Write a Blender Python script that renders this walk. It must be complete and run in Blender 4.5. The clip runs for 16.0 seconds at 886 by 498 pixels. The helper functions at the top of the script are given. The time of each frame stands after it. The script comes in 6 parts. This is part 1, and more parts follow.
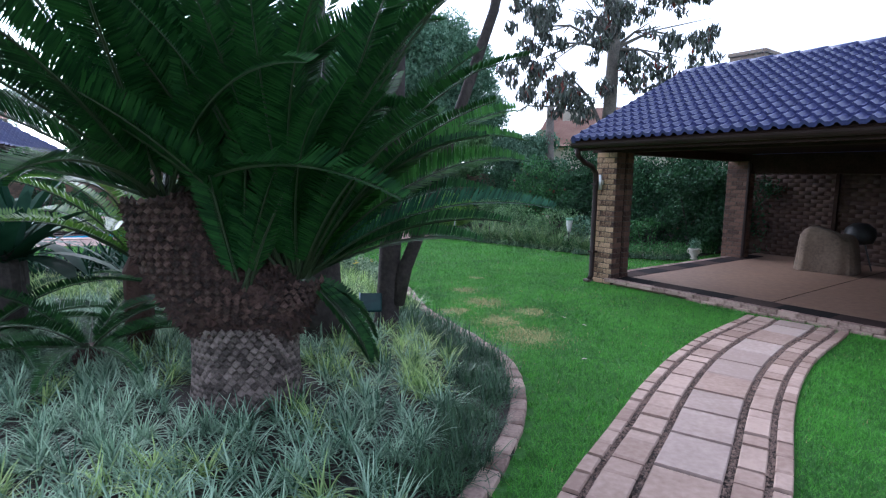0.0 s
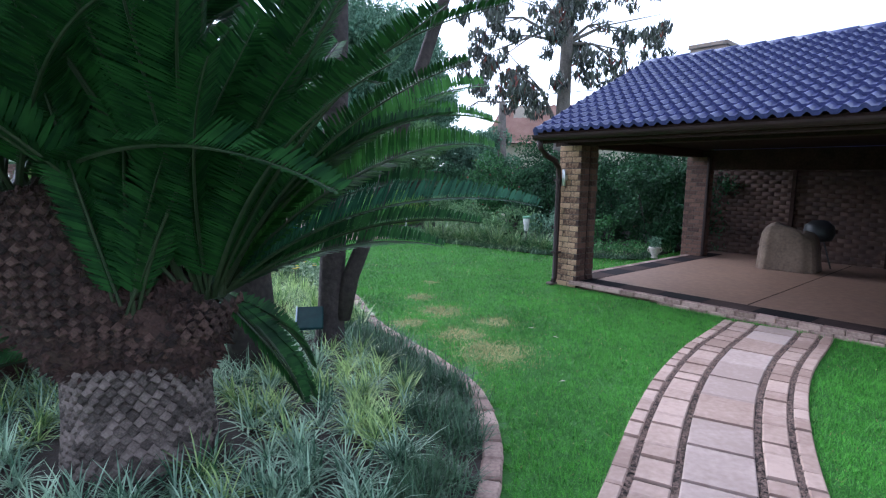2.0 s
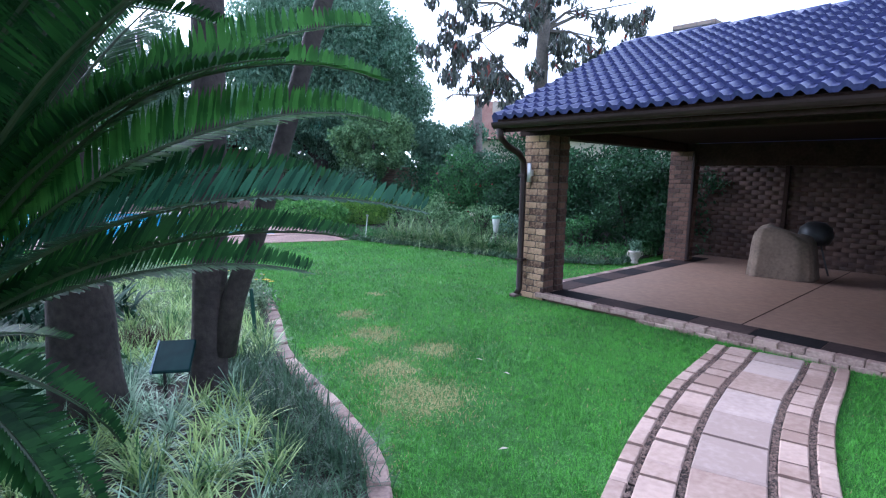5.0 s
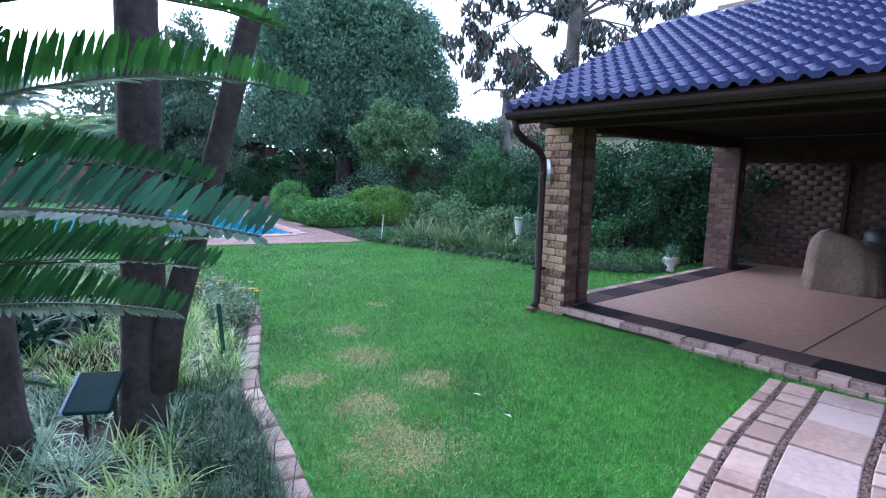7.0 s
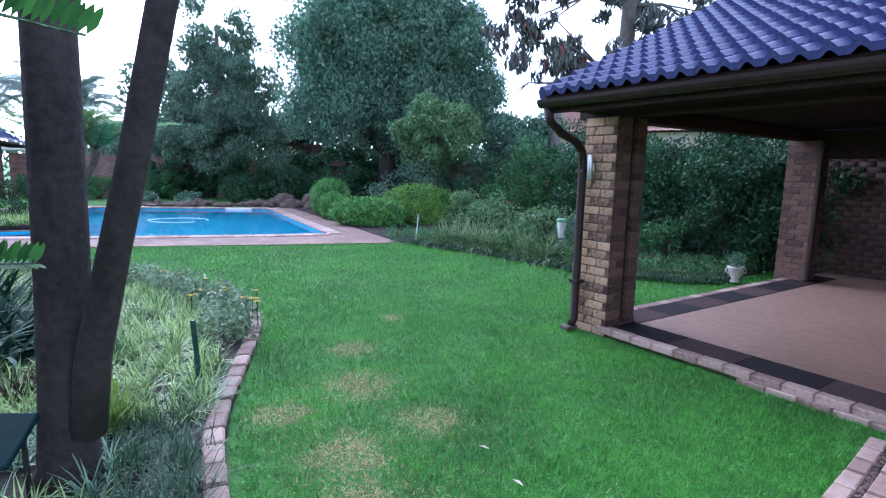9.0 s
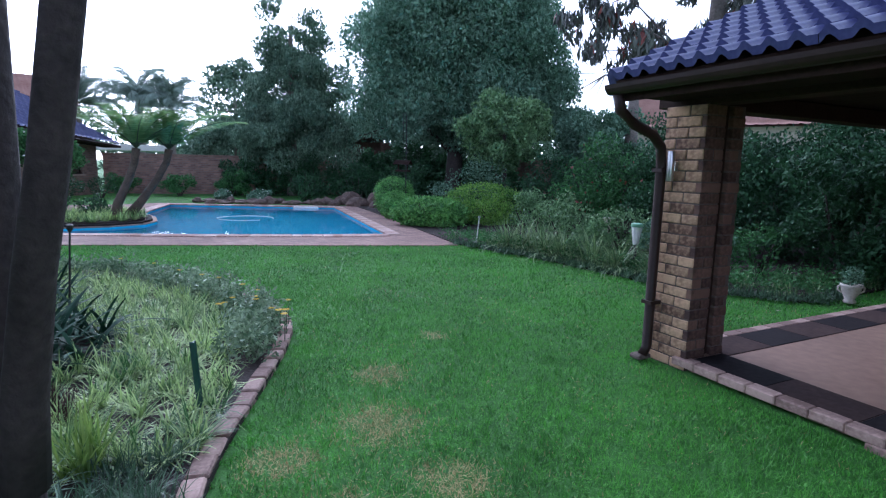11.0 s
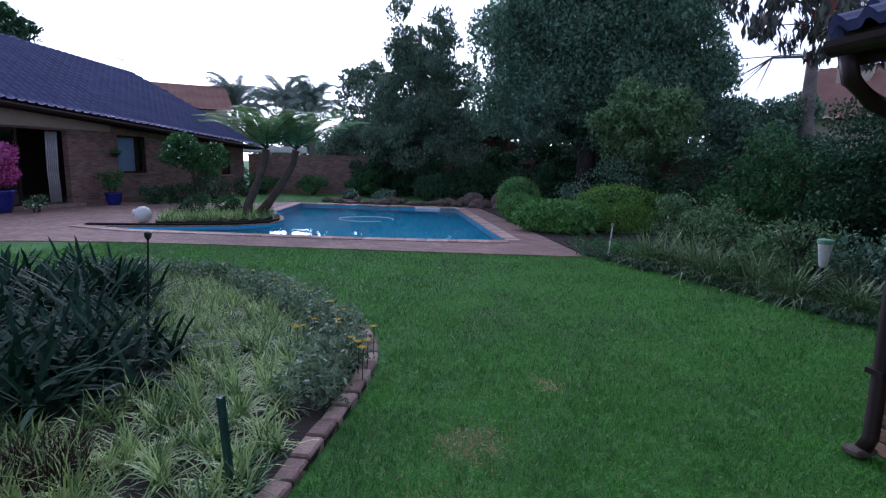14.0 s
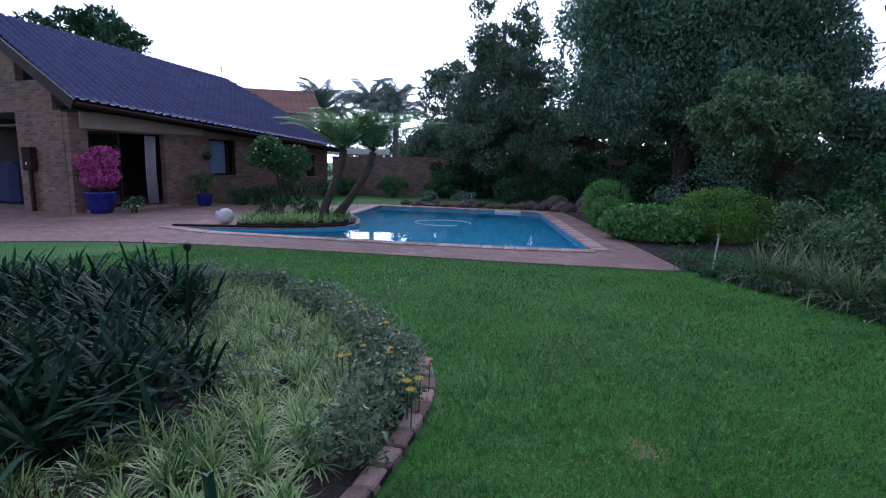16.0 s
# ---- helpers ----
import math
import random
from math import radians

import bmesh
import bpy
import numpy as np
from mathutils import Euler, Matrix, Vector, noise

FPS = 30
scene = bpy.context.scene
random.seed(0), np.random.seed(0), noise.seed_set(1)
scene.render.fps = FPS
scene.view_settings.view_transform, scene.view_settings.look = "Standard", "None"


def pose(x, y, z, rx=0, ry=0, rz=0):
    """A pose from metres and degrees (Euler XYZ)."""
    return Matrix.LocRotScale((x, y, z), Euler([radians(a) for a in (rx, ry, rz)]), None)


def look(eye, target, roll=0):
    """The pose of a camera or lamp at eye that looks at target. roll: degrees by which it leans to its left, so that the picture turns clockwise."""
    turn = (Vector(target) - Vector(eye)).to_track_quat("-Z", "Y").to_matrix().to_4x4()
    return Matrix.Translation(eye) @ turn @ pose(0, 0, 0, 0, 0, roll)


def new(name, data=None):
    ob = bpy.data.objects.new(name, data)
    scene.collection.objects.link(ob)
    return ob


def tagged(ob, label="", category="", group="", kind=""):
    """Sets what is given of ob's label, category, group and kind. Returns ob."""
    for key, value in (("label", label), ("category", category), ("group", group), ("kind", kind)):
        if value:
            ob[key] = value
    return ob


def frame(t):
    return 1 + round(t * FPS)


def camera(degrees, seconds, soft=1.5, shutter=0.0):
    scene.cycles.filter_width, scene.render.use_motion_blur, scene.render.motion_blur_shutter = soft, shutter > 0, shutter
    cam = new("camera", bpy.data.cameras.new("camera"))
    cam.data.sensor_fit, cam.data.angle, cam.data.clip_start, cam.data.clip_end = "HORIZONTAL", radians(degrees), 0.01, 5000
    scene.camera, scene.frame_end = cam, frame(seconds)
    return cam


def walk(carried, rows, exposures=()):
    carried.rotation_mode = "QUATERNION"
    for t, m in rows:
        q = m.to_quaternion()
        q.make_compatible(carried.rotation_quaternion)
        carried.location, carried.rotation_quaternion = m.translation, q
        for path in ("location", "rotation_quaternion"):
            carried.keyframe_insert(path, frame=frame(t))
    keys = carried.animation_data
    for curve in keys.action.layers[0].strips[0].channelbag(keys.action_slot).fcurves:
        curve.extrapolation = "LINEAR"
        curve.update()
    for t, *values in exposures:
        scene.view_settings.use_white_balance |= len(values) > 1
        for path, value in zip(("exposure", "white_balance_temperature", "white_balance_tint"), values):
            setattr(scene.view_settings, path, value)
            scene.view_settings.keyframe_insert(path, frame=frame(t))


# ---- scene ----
cam = camera(78.6, 16.0, soft=1.2)
# seconds, x, y, z, yaw, pitch, roll
ROWS = [
    (0.0, 0.715, 0.155, 1.659, 5.75, -7.35, -0.87),
    (0.5, 0.665, 0.343, 1.647, 4.15, -7.41, -0.92),
    (1.0, 0.628, 0.554, 1.634, 2.65, -7.39, -0.90),
    (1.5, 0.602, 0.768, 1.624, 1.46, -7.46, -0.97),
    (2.0, 0.616, 0.963, 1.612, 0.47, -7.46, -0.97),
    (2.5, 0.662, 1.183, 1.603, -0.24, -7.52, -1.01),
    (3.0, 0.725, 1.375, 1.594, -0.81, -7.52, -1.03),
    (3.5, 0.822, 1.566, 1.595, -1.20, -7.58, -1.07),
    (4.0, 0.930, 1.763, 1.586, -1.42, -7.59, -1.15),
    (4.5, 1.035, 1.945, 1.582, -1.36, -7.64, -1.14),
    (5.0, 1.114, 2.146, 1.583, -1.11, -7.67, -1.19),
    (7.5, 1.498, 3.116, 1.586, 3.43, -8.00, -1.27),
    (8.0, 1.583, 3.318, 1.585, 4.58, -8.07, -1.25),
    (8.5, 1.626, 3.510, 1.588, 6.08, -8.19, -1.27),
    (11.0, 1.767, 4.423, 1.609, 15.43, -8.68, -1.25),
    (11.5, 1.755, 4.610, 1.613, 17.57, -8.77, -1.21),
    (12.0, 1.744, 4.784, 1.618, 19.92, -8.87, -1.17),
    (12.5, 1.695, 4.943, 1.620, 22.17, -8.92, -1.12),
    (13.0, 1.621, 5.118, 1.618, 24.45, -8.92, -1.14),
    (13.5, 1.569, 5.298, 1.618, 26.57, -9.00, -1.08),
    (14.0, 1.532, 5.491, 1.622, 28.96, -9.00, -1.00),
    (14.5, 1.460, 5.664, 1.621, 31.53, -8.95, -0.90),
    (15.0, 1.366, 5.837, 1.627, 33.81, -8.99, -0.88),
    (15.5, 1.296, 6.006, 1.632, 35.73, -9.01, -0.79),
    (16.0, 1.234, 6.186, 1.638, 37.71, -9.02, -0.77),
]
EXPOSURES = [(0.0, 1.36, 5300, 14), (3.5, 1.77, 5120, 15), (5.0, 1.82, 5020, 17), (8.5, 1.84, 4900, 20), (11.0, 1.17, 5020, 20), (12.5, 0.66, 5100, 22), (14.0, 0.27, 5080, 27), (16.0, 0.25, 5080, 28)]
walk(cam, [(t, pose(x, y, z, 90 + pitch, roll, yaw)) for t, x, y, z, yaw, pitch, roll in ROWS], EXPOSURES)

# ---- light: a bright overcast evening sky ----
SUN_UP, SUN_ROUND = radians(32), radians(-40)
world = bpy.data.worlds.new("sky")
scene.world = world
world.use_nodes = True
sky = world.node_tree.nodes.new("ShaderNodeTexSky")
sky.sky_type, sky.sun_disc = "NISHITA", False
sky.sun_elevation, sky.sun_rotation = SUN_UP, SUN_ROUND
sky.air_density, sky.dust_density, sky.ozone_density = 1.0, 2.0, 1.0
backing = world.node_tree.nodes["Background"]
backing.inputs["Strength"].default_value = 0.15
cloudy = world.node_tree.nodes.new("ShaderNodeHueSaturation")   # thin cloud takes most of the blue out
cloudy.inputs["Saturation"].default_value = 0.3
world.node_tree.links.new(sky.outputs[0], cloudy.inputs["Color"])
world.node_tree.links.new(cloudy.outputs[0], backing.inputs[0])
sun = new("sun", bpy.data.lights.new("sun", "SUN"))
sun.data.energy, sun.data.angle, sun.data.color = 0.7, radians(60), (1.0, 0.97, 0.94)
sun.matrix_world = look((0, 0, 0), (-math.sin(SUN_ROUND) * math.cos(SUN_UP), -math.cos(SUN_ROUND) * math.cos(SUN_UP), -math.sin(SUN_UP)))

# ---- materials ----
def mat(name, dark, light, rough=0.75, grain=30.0, patch=2.0, bump=0.3, depth=0.01, metal=0.0, sheen=0.5, by="none", through_light=0.0):
    """A surface that wanders between two colours at two scales, with fine relief. by: 'island' or 'object' also varies it piece by piece."""
    m = bpy.data.materials.new(name)
    m.use_nodes = True
    n, link = m.node_tree.nodes, m.node_tree.links.new
    p = n["Principled BSDF"]
    co = n.new("ShaderNodeTexCoord").outputs["Object"]
    fine, broad = n.new("ShaderNodeTexNoise"), n.new("ShaderNodeTexNoise")
    fine.inputs["Scale"].default_value, fine.inputs["Detail"].default_value = grain, 6
    broad.inputs["Scale"].default_value, broad.inputs["Detail"].default_value = patch, 4
    link(co, fine.inputs["Vector"]), link(co, broad.inputs["Vector"])
    add = n.new("ShaderNodeMath")
    add.operation = "ADD"
    link(fine.outputs["Fac"], add.inputs[0]), link(broad.outputs["Fac"], add.inputs[1])
    span = n.new("ShaderNodeMapRange")
    span.inputs[1].default_value, span.inputs[2].default_value = 0.65, 1.35
    value = add.outputs[0]
    if by != "none":
        odd = n.new("ShaderNodeNewGeometry").outputs["Random Per Island"] if by == "island" else n.new("ShaderNodeObjectInfo").outputs["Random"]
        more = n.new("ShaderNodeMath")
        more.operation, more.inputs[1].default_value = "MULTIPLY_ADD", 0.7
        shift = n.new("ShaderNodeMath")
        shift.operation, shift.inputs[1].default_value = "SUBTRACT", 0.35
        link(value, shift.inputs[0]), link(odd, more.inputs[0]), link(shift.outputs[0], more.inputs[2])
        value = more.outputs[0]
    link(value, span.inputs[0])
    mix = n.new("ShaderNodeMix")
    mix.data_type = "RGBA"
    mix.inputs[6].default_value, mix.inputs[7].default_value = (*dark, 1), (*light, 1)
    link(span.outputs[0], mix.inputs[0]), link(mix.outputs[2], p.inputs["Base Color"])
    wear = n.new("ShaderNodeMapRange")
    wear.inputs[3].default_value, wear.inputs[4].default_value = max(rough - 0.12, 0.02), min(rough + 0.12, 1)
    link(broad.outputs["Fac"], wear.inputs[0]), link(wear.outputs[0], p.inputs["Roughness"])
    p.inputs["Metallic"].default_value, p.inputs["Specular IOR Level"].default_value = metal, sheen
    if bump:
        b = n.new("ShaderNodeBump")
        b.inputs["Strength"].default_value, b.inputs["Distance"].default_value = bump, depth
        link(fine.outputs["Fac"], b.inputs["Height"]), link(b.outputs[0], p.inputs["Normal"])
    if through_light:
        glow = n.new("ShaderNodeBsdfTranslucent")
        link(mix.outputs[2], glow.inputs["Color"])
        both = n.new("ShaderNodeMixShader")
        both.inputs[0].default_value = through_light
        link(p.outputs[0], both.inputs[1]), link(glow.outputs[0], both.inputs[2]), link(both.outputs[0], n["Material Output"].inputs[0])
    return m


def brickwork(name, light, dark, mortar, width=0.23, height=0.085, gap=0.011, turn=False, rough=0.85):
    """Bricks too far off to be built one by one; the wall's own x runs along it and z up (turn: x and y, for a floor)."""
    m = bpy.data.materials.new(name)
    m.use_nodes = True
    n, link = m.node_tree.nodes, m.node_tree.links.new
    p = n["Principled BSDF"]
    co = n.new("ShaderNodeTexCoord").outputs["Object"]
    split, join = n.new("ShaderNodeSeparateXYZ"), n.new("ShaderNodeCombineXYZ")
    link(co, split.inputs[0]), link(split.outputs[1 if turn else 2], join.inputs[1])
    if turn:
        link(split.outputs[0], join.inputs[0])
    else:
        along = n.new("ShaderNodeMath")
        link(split.outputs[0], along.inputs[0]), link(split.outputs[1], along.inputs[1]), link(along.outputs[0], join.inputs[0])
    b = n.new("ShaderNodeTexBrick")
    b.inputs["Scale"].default_value, b.inputs["Brick Width"].default_value, b.inputs["Row Height"].default_value = 1.0, width, height
    b.inputs["Mortar Size"].default_value, b.inputs["Bias"].default_value = gap, 0.0
    b.inputs["Color1"].default_value, b.inputs["Color2"].default_value, b.inputs["Mortar"].default_value = (*light, 1), (*dark, 1), (*mortar, 1)
    link(join.outputs[0], b.inputs["Vector"])
    stain = n.new("ShaderNodeTexNoise")
    stain.inputs["Scale"].default_value, stain.inputs["Detail"].default_value = 1.3, 8
    link(co, stain.inputs["Vector"])
    mix = n.new("ShaderNodeMix")
    mix.data_type, mix.blend_type = "RGBA", "MULTIPLY"
    mix.inputs[0].default_value = 0.6
    ramp = n.new("ShaderNodeMapRange")
    ramp.inputs[1].default_value, ramp.inputs[2].default_value, ramp.inputs[3].default_value = 0.3, 0.7, 0.5
    link(stain.outputs["Fac"], ramp.inputs[0]), link(b.outputs["Color"], mix.inputs[6]), link(ramp.outputs[0], mix.inputs[7])
    link(mix.outputs[2], p.inputs["Base Color"])
    p.inputs["Roughness"].default_value = rough
    up = n.new("ShaderNodeBump")
    up.invert = True
    up.inputs["Strength"].default_value, up.inputs["Distance"].default_value = 0.7, 0.008
    link(b.outputs["Fac"], up.inputs["Height"]), link(up.outputs[0], p.inputs["Normal"])
    return m


LAWN_SOIL = mat("lawn_turf", (0.026, 0.09, 0.01), (0.06, 0.22, 0.022), 0.95, 60, 0.5, 0.6, 0.02)
SOIL = mat("dark_soil", (0.014, 0.009, 0.007), (0.042, 0.028, 0.021), 0.95, 45, 3, 0.9, 0.02)
GRASS = mat("grass_blades", (0.032, 0.13, 0.012), (0.13, 0.43, 0.04), 0.6, 13, 1.1, 0, by="island", through_light=0.3)
DRY_GRASS = mat("dry_grass_blades", (0.24, 0.2, 0.07), (0.6, 0.48, 0.24), 0.7, 3, 0.7, 0, by="island", through_light=0.3)
PALE_BLADES = mat("variegated_blades", (0.035, 0.11, 0.055), (0.52, 0.7, 0.49), 0.5, 6, 1.2, 0, by="island", through_light=0.25)
YELLOW_BLADES = mat("lime_blades", (0.1, 0.2, 0.03), (0.3, 0.42, 0.1), 0.5, 6, 2, 0, by="island", through_light=0.3)
MONDO = mat("mondo_blades", (0.02, 0.06, 0.025), (0.085, 0.17, 0.078), 0.5, 6, 2, 0, by="island", through_light=0.15)
STRAP = mat("strap_leaves", (0.009, 0.034, 0.018), (0.026, 0.075, 0.04), 0.62, 6, 3, 0.1, 0.004, sheen=0.1, by="island", through_light=0.1)
FROND = mat("frond_leaflets", (0.009, 0.036, 0.011), (0.036, 0.115, 0.026), 0.55, 8, 2, 0.1, 0.003, sheen=0.16, by="island", through_light=0.15)
FROND_PALE = mat("bluish_frond_leaflets", (0.014, 0.05, 0.026), (0.05, 0.14, 0.075), 0.5, 8, 2, 0.1, 0.003, sheen=0.18, by="island", through_light=0.15)
FROND_MID = mat("fresh_frond_leaflets", (0.018, 0.07, 0.012), (0.07, 0.2, 0.035), 0.55, 8, 2, 0.1, 0.003, sheen=0.16, by="island", through_light=0.3)
FROND_LIME = mat("young_frond_leaflets", (0.06, 0.15, 0.015), (0.16, 0.3, 0.04), 0.4, 8, 2, 0.1, 0.003, by="island", through_light=0.25)
RACHIS = mat("frond_stalk", (0.015, 0.03, 0.012), (0.05, 0.07, 0.028), 0.5, 20, 3)
SCALE_BARK = mat("cycad_scale", (0.05, 0.037, 0.03), (0.27, 0.21, 0.18), 0.85, 40, 5, 0.6, 0.006, by="object")
RED_BARK = mat("cycad_fibre", (0.024, 0.012, 0.009), (0.09, 0.047, 0.036), 0.95, 50, 6, 1.0, 0.03, by="island")
FIBRE_SCALE = mat("fibrous_leaf_base", (0.022, 0.012, 0.009), (0.15, 0.085, 0.066), 0.92, 40, 6, 0.8, 0.01, by="object")
BARK = mat("dark_bark", (0.02, 0.015, 0.014), (0.075, 0.058, 0.052), 0.9, 24, 4, 0.9, 0.015)
GREY_BARK = mat("grey_bark", (0.1, 0.085, 0.075), (0.25, 0.21, 0.18), 0.9, 20, 4, 0.8, 0.02)
FERN_BARK = mat("fern_trunk", (0.04, 0.028, 0.02), (0.13, 0.095, 0.07), 0.95, 40, 6, 0.9, 0.02)
LEAF_GREY = mat("grey_green_leaves", (0.07, 0.15, 0.09), (0.26, 0.4, 0.27), 0.65, 3, 0.5, 0, sheen=0.25, by="island", through_light=0.25)
LEAF_TALL = mat("dusty_green_leaves", (0.07, 0.13, 0.085), (0.23, 0.33, 0.22), 0.65, 3, 0.5, 0, sheen=0.25, by="island", through_light=0.25)
LEAF_DARK = mat("dark_green_leaves", (0.015, 0.05, 0.02), (0.06, 0.15, 0.06), 0.5, 3, 0.8, 0, sheen=0.3, by="island", through_light=0.15)
LEAF_MID = mat("mid_green_leaves", (0.03, 0.095, 0.028), (0.1, 0.26, 0.08), 0.55, 3, 0.8, 0, sheen=0.3, by="island", through_light=0.25)
LEAF_LIME = mat("fresh_green_leaves", (0.05, 0.17, 0.035), (0.23, 0.5, 0.12), 0.45, 3, 1.5, 0, by="island", through_light=0.3)
LEAF_BRONZE = mat("drooping_dark_leaves", (0.045, 0.048, 0.045), (0.16, 0.175, 0.14), 0.4, 3, 0.8, 0, by="island", through_light=0.1)
LEAF_RED = mat("reddish_leaves", (0.16, 0.03, 0.025), (0.3, 0.08, 0.05), 0.4, 3, 0.8, 0, by="island", through_light=0.2)
LEAF_SAGE = mat("sage_green_leaves", (0.06, 0.13, 0.05), (0.25, 0.4, 0.18), 0.55, 3, 0.9, 0, sheen=0.3, by="island", through_light=0.25)
LEAF_GOLD = mat("yellow_green_leaves", (0.06, 0.18, 0.026), (0.29, 0.52, 0.085), 0.45, 3, 1.5, 0, by="island", through_light=0.3)
PETAL_YELLOW = mat("yellow_petals", (0.7, 0.45, 0.02), (0.8, 0.6, 0.05), 0.6, 6, 2, 0, by="island")
PETAL_PINK = mat("magenta_bracts", (0.42, 0.05, 0.24), (0.75, 0.2, 0.5), 0.6, 6, 2, 0, by="island", through_light=0.25)
PETAL_WHITE = mat("white_petals", (0.6, 0.6, 0.52), (0.8, 0.8, 0.72), 0.6, 6, 2, 0, by="island")
BRICK = mat("golden_brown_brick", (0.11, 0.056, 0.036), (0.55, 0.35, 0.21), 0.85, 30, 7, 0.5, 0.006, by="object")
WALL_BRICK = mat("brown_wall_brick", (0.05, 0.028, 0.022), (0.11, 0.062, 0.045), 0.88, 8, 2.5, 0.5, 0.006)
# pier brick with shade put into its colour: darker and browner than BRICK
SHADED_BRICK = mat("shaded_brown_brick", (0.05, 0.025, 0.02), (0.17, 0.092, 0.064), 0.88, 30, 6, 0.5, 0.006, by="object")
MORTAR = mat("mortar", (0.07, 0.05, 0.04), (0.15, 0.115, 0.095), 0.95, 60, 5, 0.5, 0.004)
# cream-brown chimney brick, made paler still: sky light put into the colour
SKYLIT_BRICK = brickwork("skylit_pale_brick", (0.42, 0.32, 0.25), (0.3, 0.22, 0.18), (0.3, 0.26, 0.23))
FAR_BRICK = brickwork("far_brick", (0.37, 0.215, 0.16), (0.18, 0.1, 0.08), (0.25, 0.2, 0.17))
DECK = brickwork("brick_paving", (0.4, 0.25, 0.2), (0.27, 0.16, 0.13), (0.16, 0.12, 0.1), 0.22, 0.11, 0.006, turn=True)
COPING = mat("pool_coping", (0.33, 0.19, 0.15), (0.56, 0.42, 0.36), 0.8, 30, 4, 0.4, 0.005, by="object")
KERB = mat("kerb_brick", (0.19, 0.12, 0.095), (0.46, 0.32, 0.26), 0.85, 35, 6, 0.5, 0.006, by="object")
SLAB = mat("pinkish_paving", (0.31, 0.2, 0.155), (0.49, 0.345, 0.28), 0.8, 25, 3, 0.35, 0.004, by="object")
SLAB_GREY = mat("greyish_paving", (0.35, 0.25, 0.21), (0.5, 0.38, 0.33), 0.8, 25, 3, 0.35, 0.004, by="object")
GRAVEL = mat("joint_gravel", (0.04, 0.024, 0.018), (0.24, 0.155, 0.12), 0.85, 30, 5, 0.3, by="island")
PATIO = mat("screed_floor", (0.18, 0.105, 0.072), (0.29, 0.18, 0.128), 0.6, 12, 1.2, 0.15, 0.003)
DARK_TILE = mat("dark_slate_tile", (0.01, 0.008, 0.009), (0.024, 0.02, 0.021), 0.85, 20, 4, 0.2, 0.003, sheen=0.12, by="object")
BROWN_TILE = mat("brown_floor_tile", (0.035, 0.022, 0.02), (0.07, 0.045, 0.04), 0.85, 20, 4, 0.2, 0.003, sheen=0.15, by="object")
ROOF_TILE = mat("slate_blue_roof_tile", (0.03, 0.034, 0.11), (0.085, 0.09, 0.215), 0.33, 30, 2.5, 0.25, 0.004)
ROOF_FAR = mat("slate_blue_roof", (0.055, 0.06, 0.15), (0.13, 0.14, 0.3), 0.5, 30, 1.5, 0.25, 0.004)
ROOF_RED = mat("terracotta_roof", (0.32, 0.16, 0.12), (0.52, 0.31, 0.245), 0.8, 20, 1.0, 0.4, 0.01)
TIMBER = mat("dark_brown_timber", (0.018, 0.01, 0.008), (0.05, 0.028, 0.022), 0.8, 30, 4, 0.3, 0.003, sheen=0.15)
GUTTER = mat("brown_gutter_paint", (0.016, 0.008, 0.007), (0.034, 0.018, 0.015), 0.5, 20, 3, 0.1, 0.002, sheen=0.3)
CEILING = mat("dark_ceiling_boards", (0.014, 0.009, 0.008), (0.03, 0.019, 0.016), 0.9, 20, 3, 0.2, 0.003, sheen=0.1)
STEEL = mat("brushed_steel", (0.5, 0.5, 0.5), (0.65, 0.65, 0.65), 0.3, 60, 3, 0.1, 0.001, metal=1.0)
CANVAS = mat("tan_canvas", (0.11, 0.078, 0.055), (0.23, 0.165, 0.118), 0.9, 25, 3, 0.5, 0.01)
WHITE = mat("white_paint", (0.62, 0.6, 0.56), (0.82, 0.8, 0.76), 0.6, 20, 3, 0.2, 0.003)
CREAM = mat("cream_render", (0.45, 0.38, 0.3), (0.62, 0.54, 0.45), 0.8, 20, 1.5, 0.2, 0.004)
CLAY = mat("whitewashed_clay", (0.4, 0.33, 0.28), (0.66, 0.6, 0.54), 0.85, 25, 5, 0.4, 0.005)
BLUE_GLAZE = mat("blue_glaze", (0.01, 0.014, 0.12), (0.025, 0.035, 0.26), 0.2, 10, 3, 0.05, 0.002)
BLUE_CLOTH = mat("dark_blue_cloth", (0.02, 0.022, 0.06), (0.045, 0.05, 0.12), 0.85, 25, 3, 0.4, 0.006)
POOL_PLASTER = mat("blue_pool_plaster", (0.04, 0.4, 0.6), (0.08, 0.54, 0.74), 0.7, 8, 0.8, 0.1, 0.003)
ROCK = mat("rockery_stone", (0.06, 0.04, 0.032), (0.2, 0.14, 0.11), 0.9, 12, 2, 0.8, 0.03)
BLACK_PLASTIC = mat("black_plastic", (0.012, 0.012, 0.013), (0.03, 0.03, 0.03), 0.5, 20, 3, 0.1, 0.002)
GREEN_PLASTIC = mat("dark_green_plastic", (0.006, 0.024, 0.026), (0.012, 0.045, 0.045), 0.7, 15, 3, 0.1, 0.002, sheen=0.15)
BLUE_LABEL = mat("pale_blue_panel", (0.25, 0.34, 0.45), (0.42, 0.52, 0.62), 0.4, 15, 3, 0.1, 0.002)
GREEN_STAKE = mat("green_painted_steel", (0.01, 0.05, 0.04), (0.03, 0.1, 0.08), 0.5, 20, 4, 0.2, 0.002)
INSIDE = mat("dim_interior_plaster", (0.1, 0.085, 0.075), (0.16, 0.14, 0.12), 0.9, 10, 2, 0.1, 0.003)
CURTAIN = mat("pale_curtain_cloth", (0.34, 0.33, 0.34), (0.56, 0.55, 0.56), 0.9, 25, 3, 0.3, 0.006)
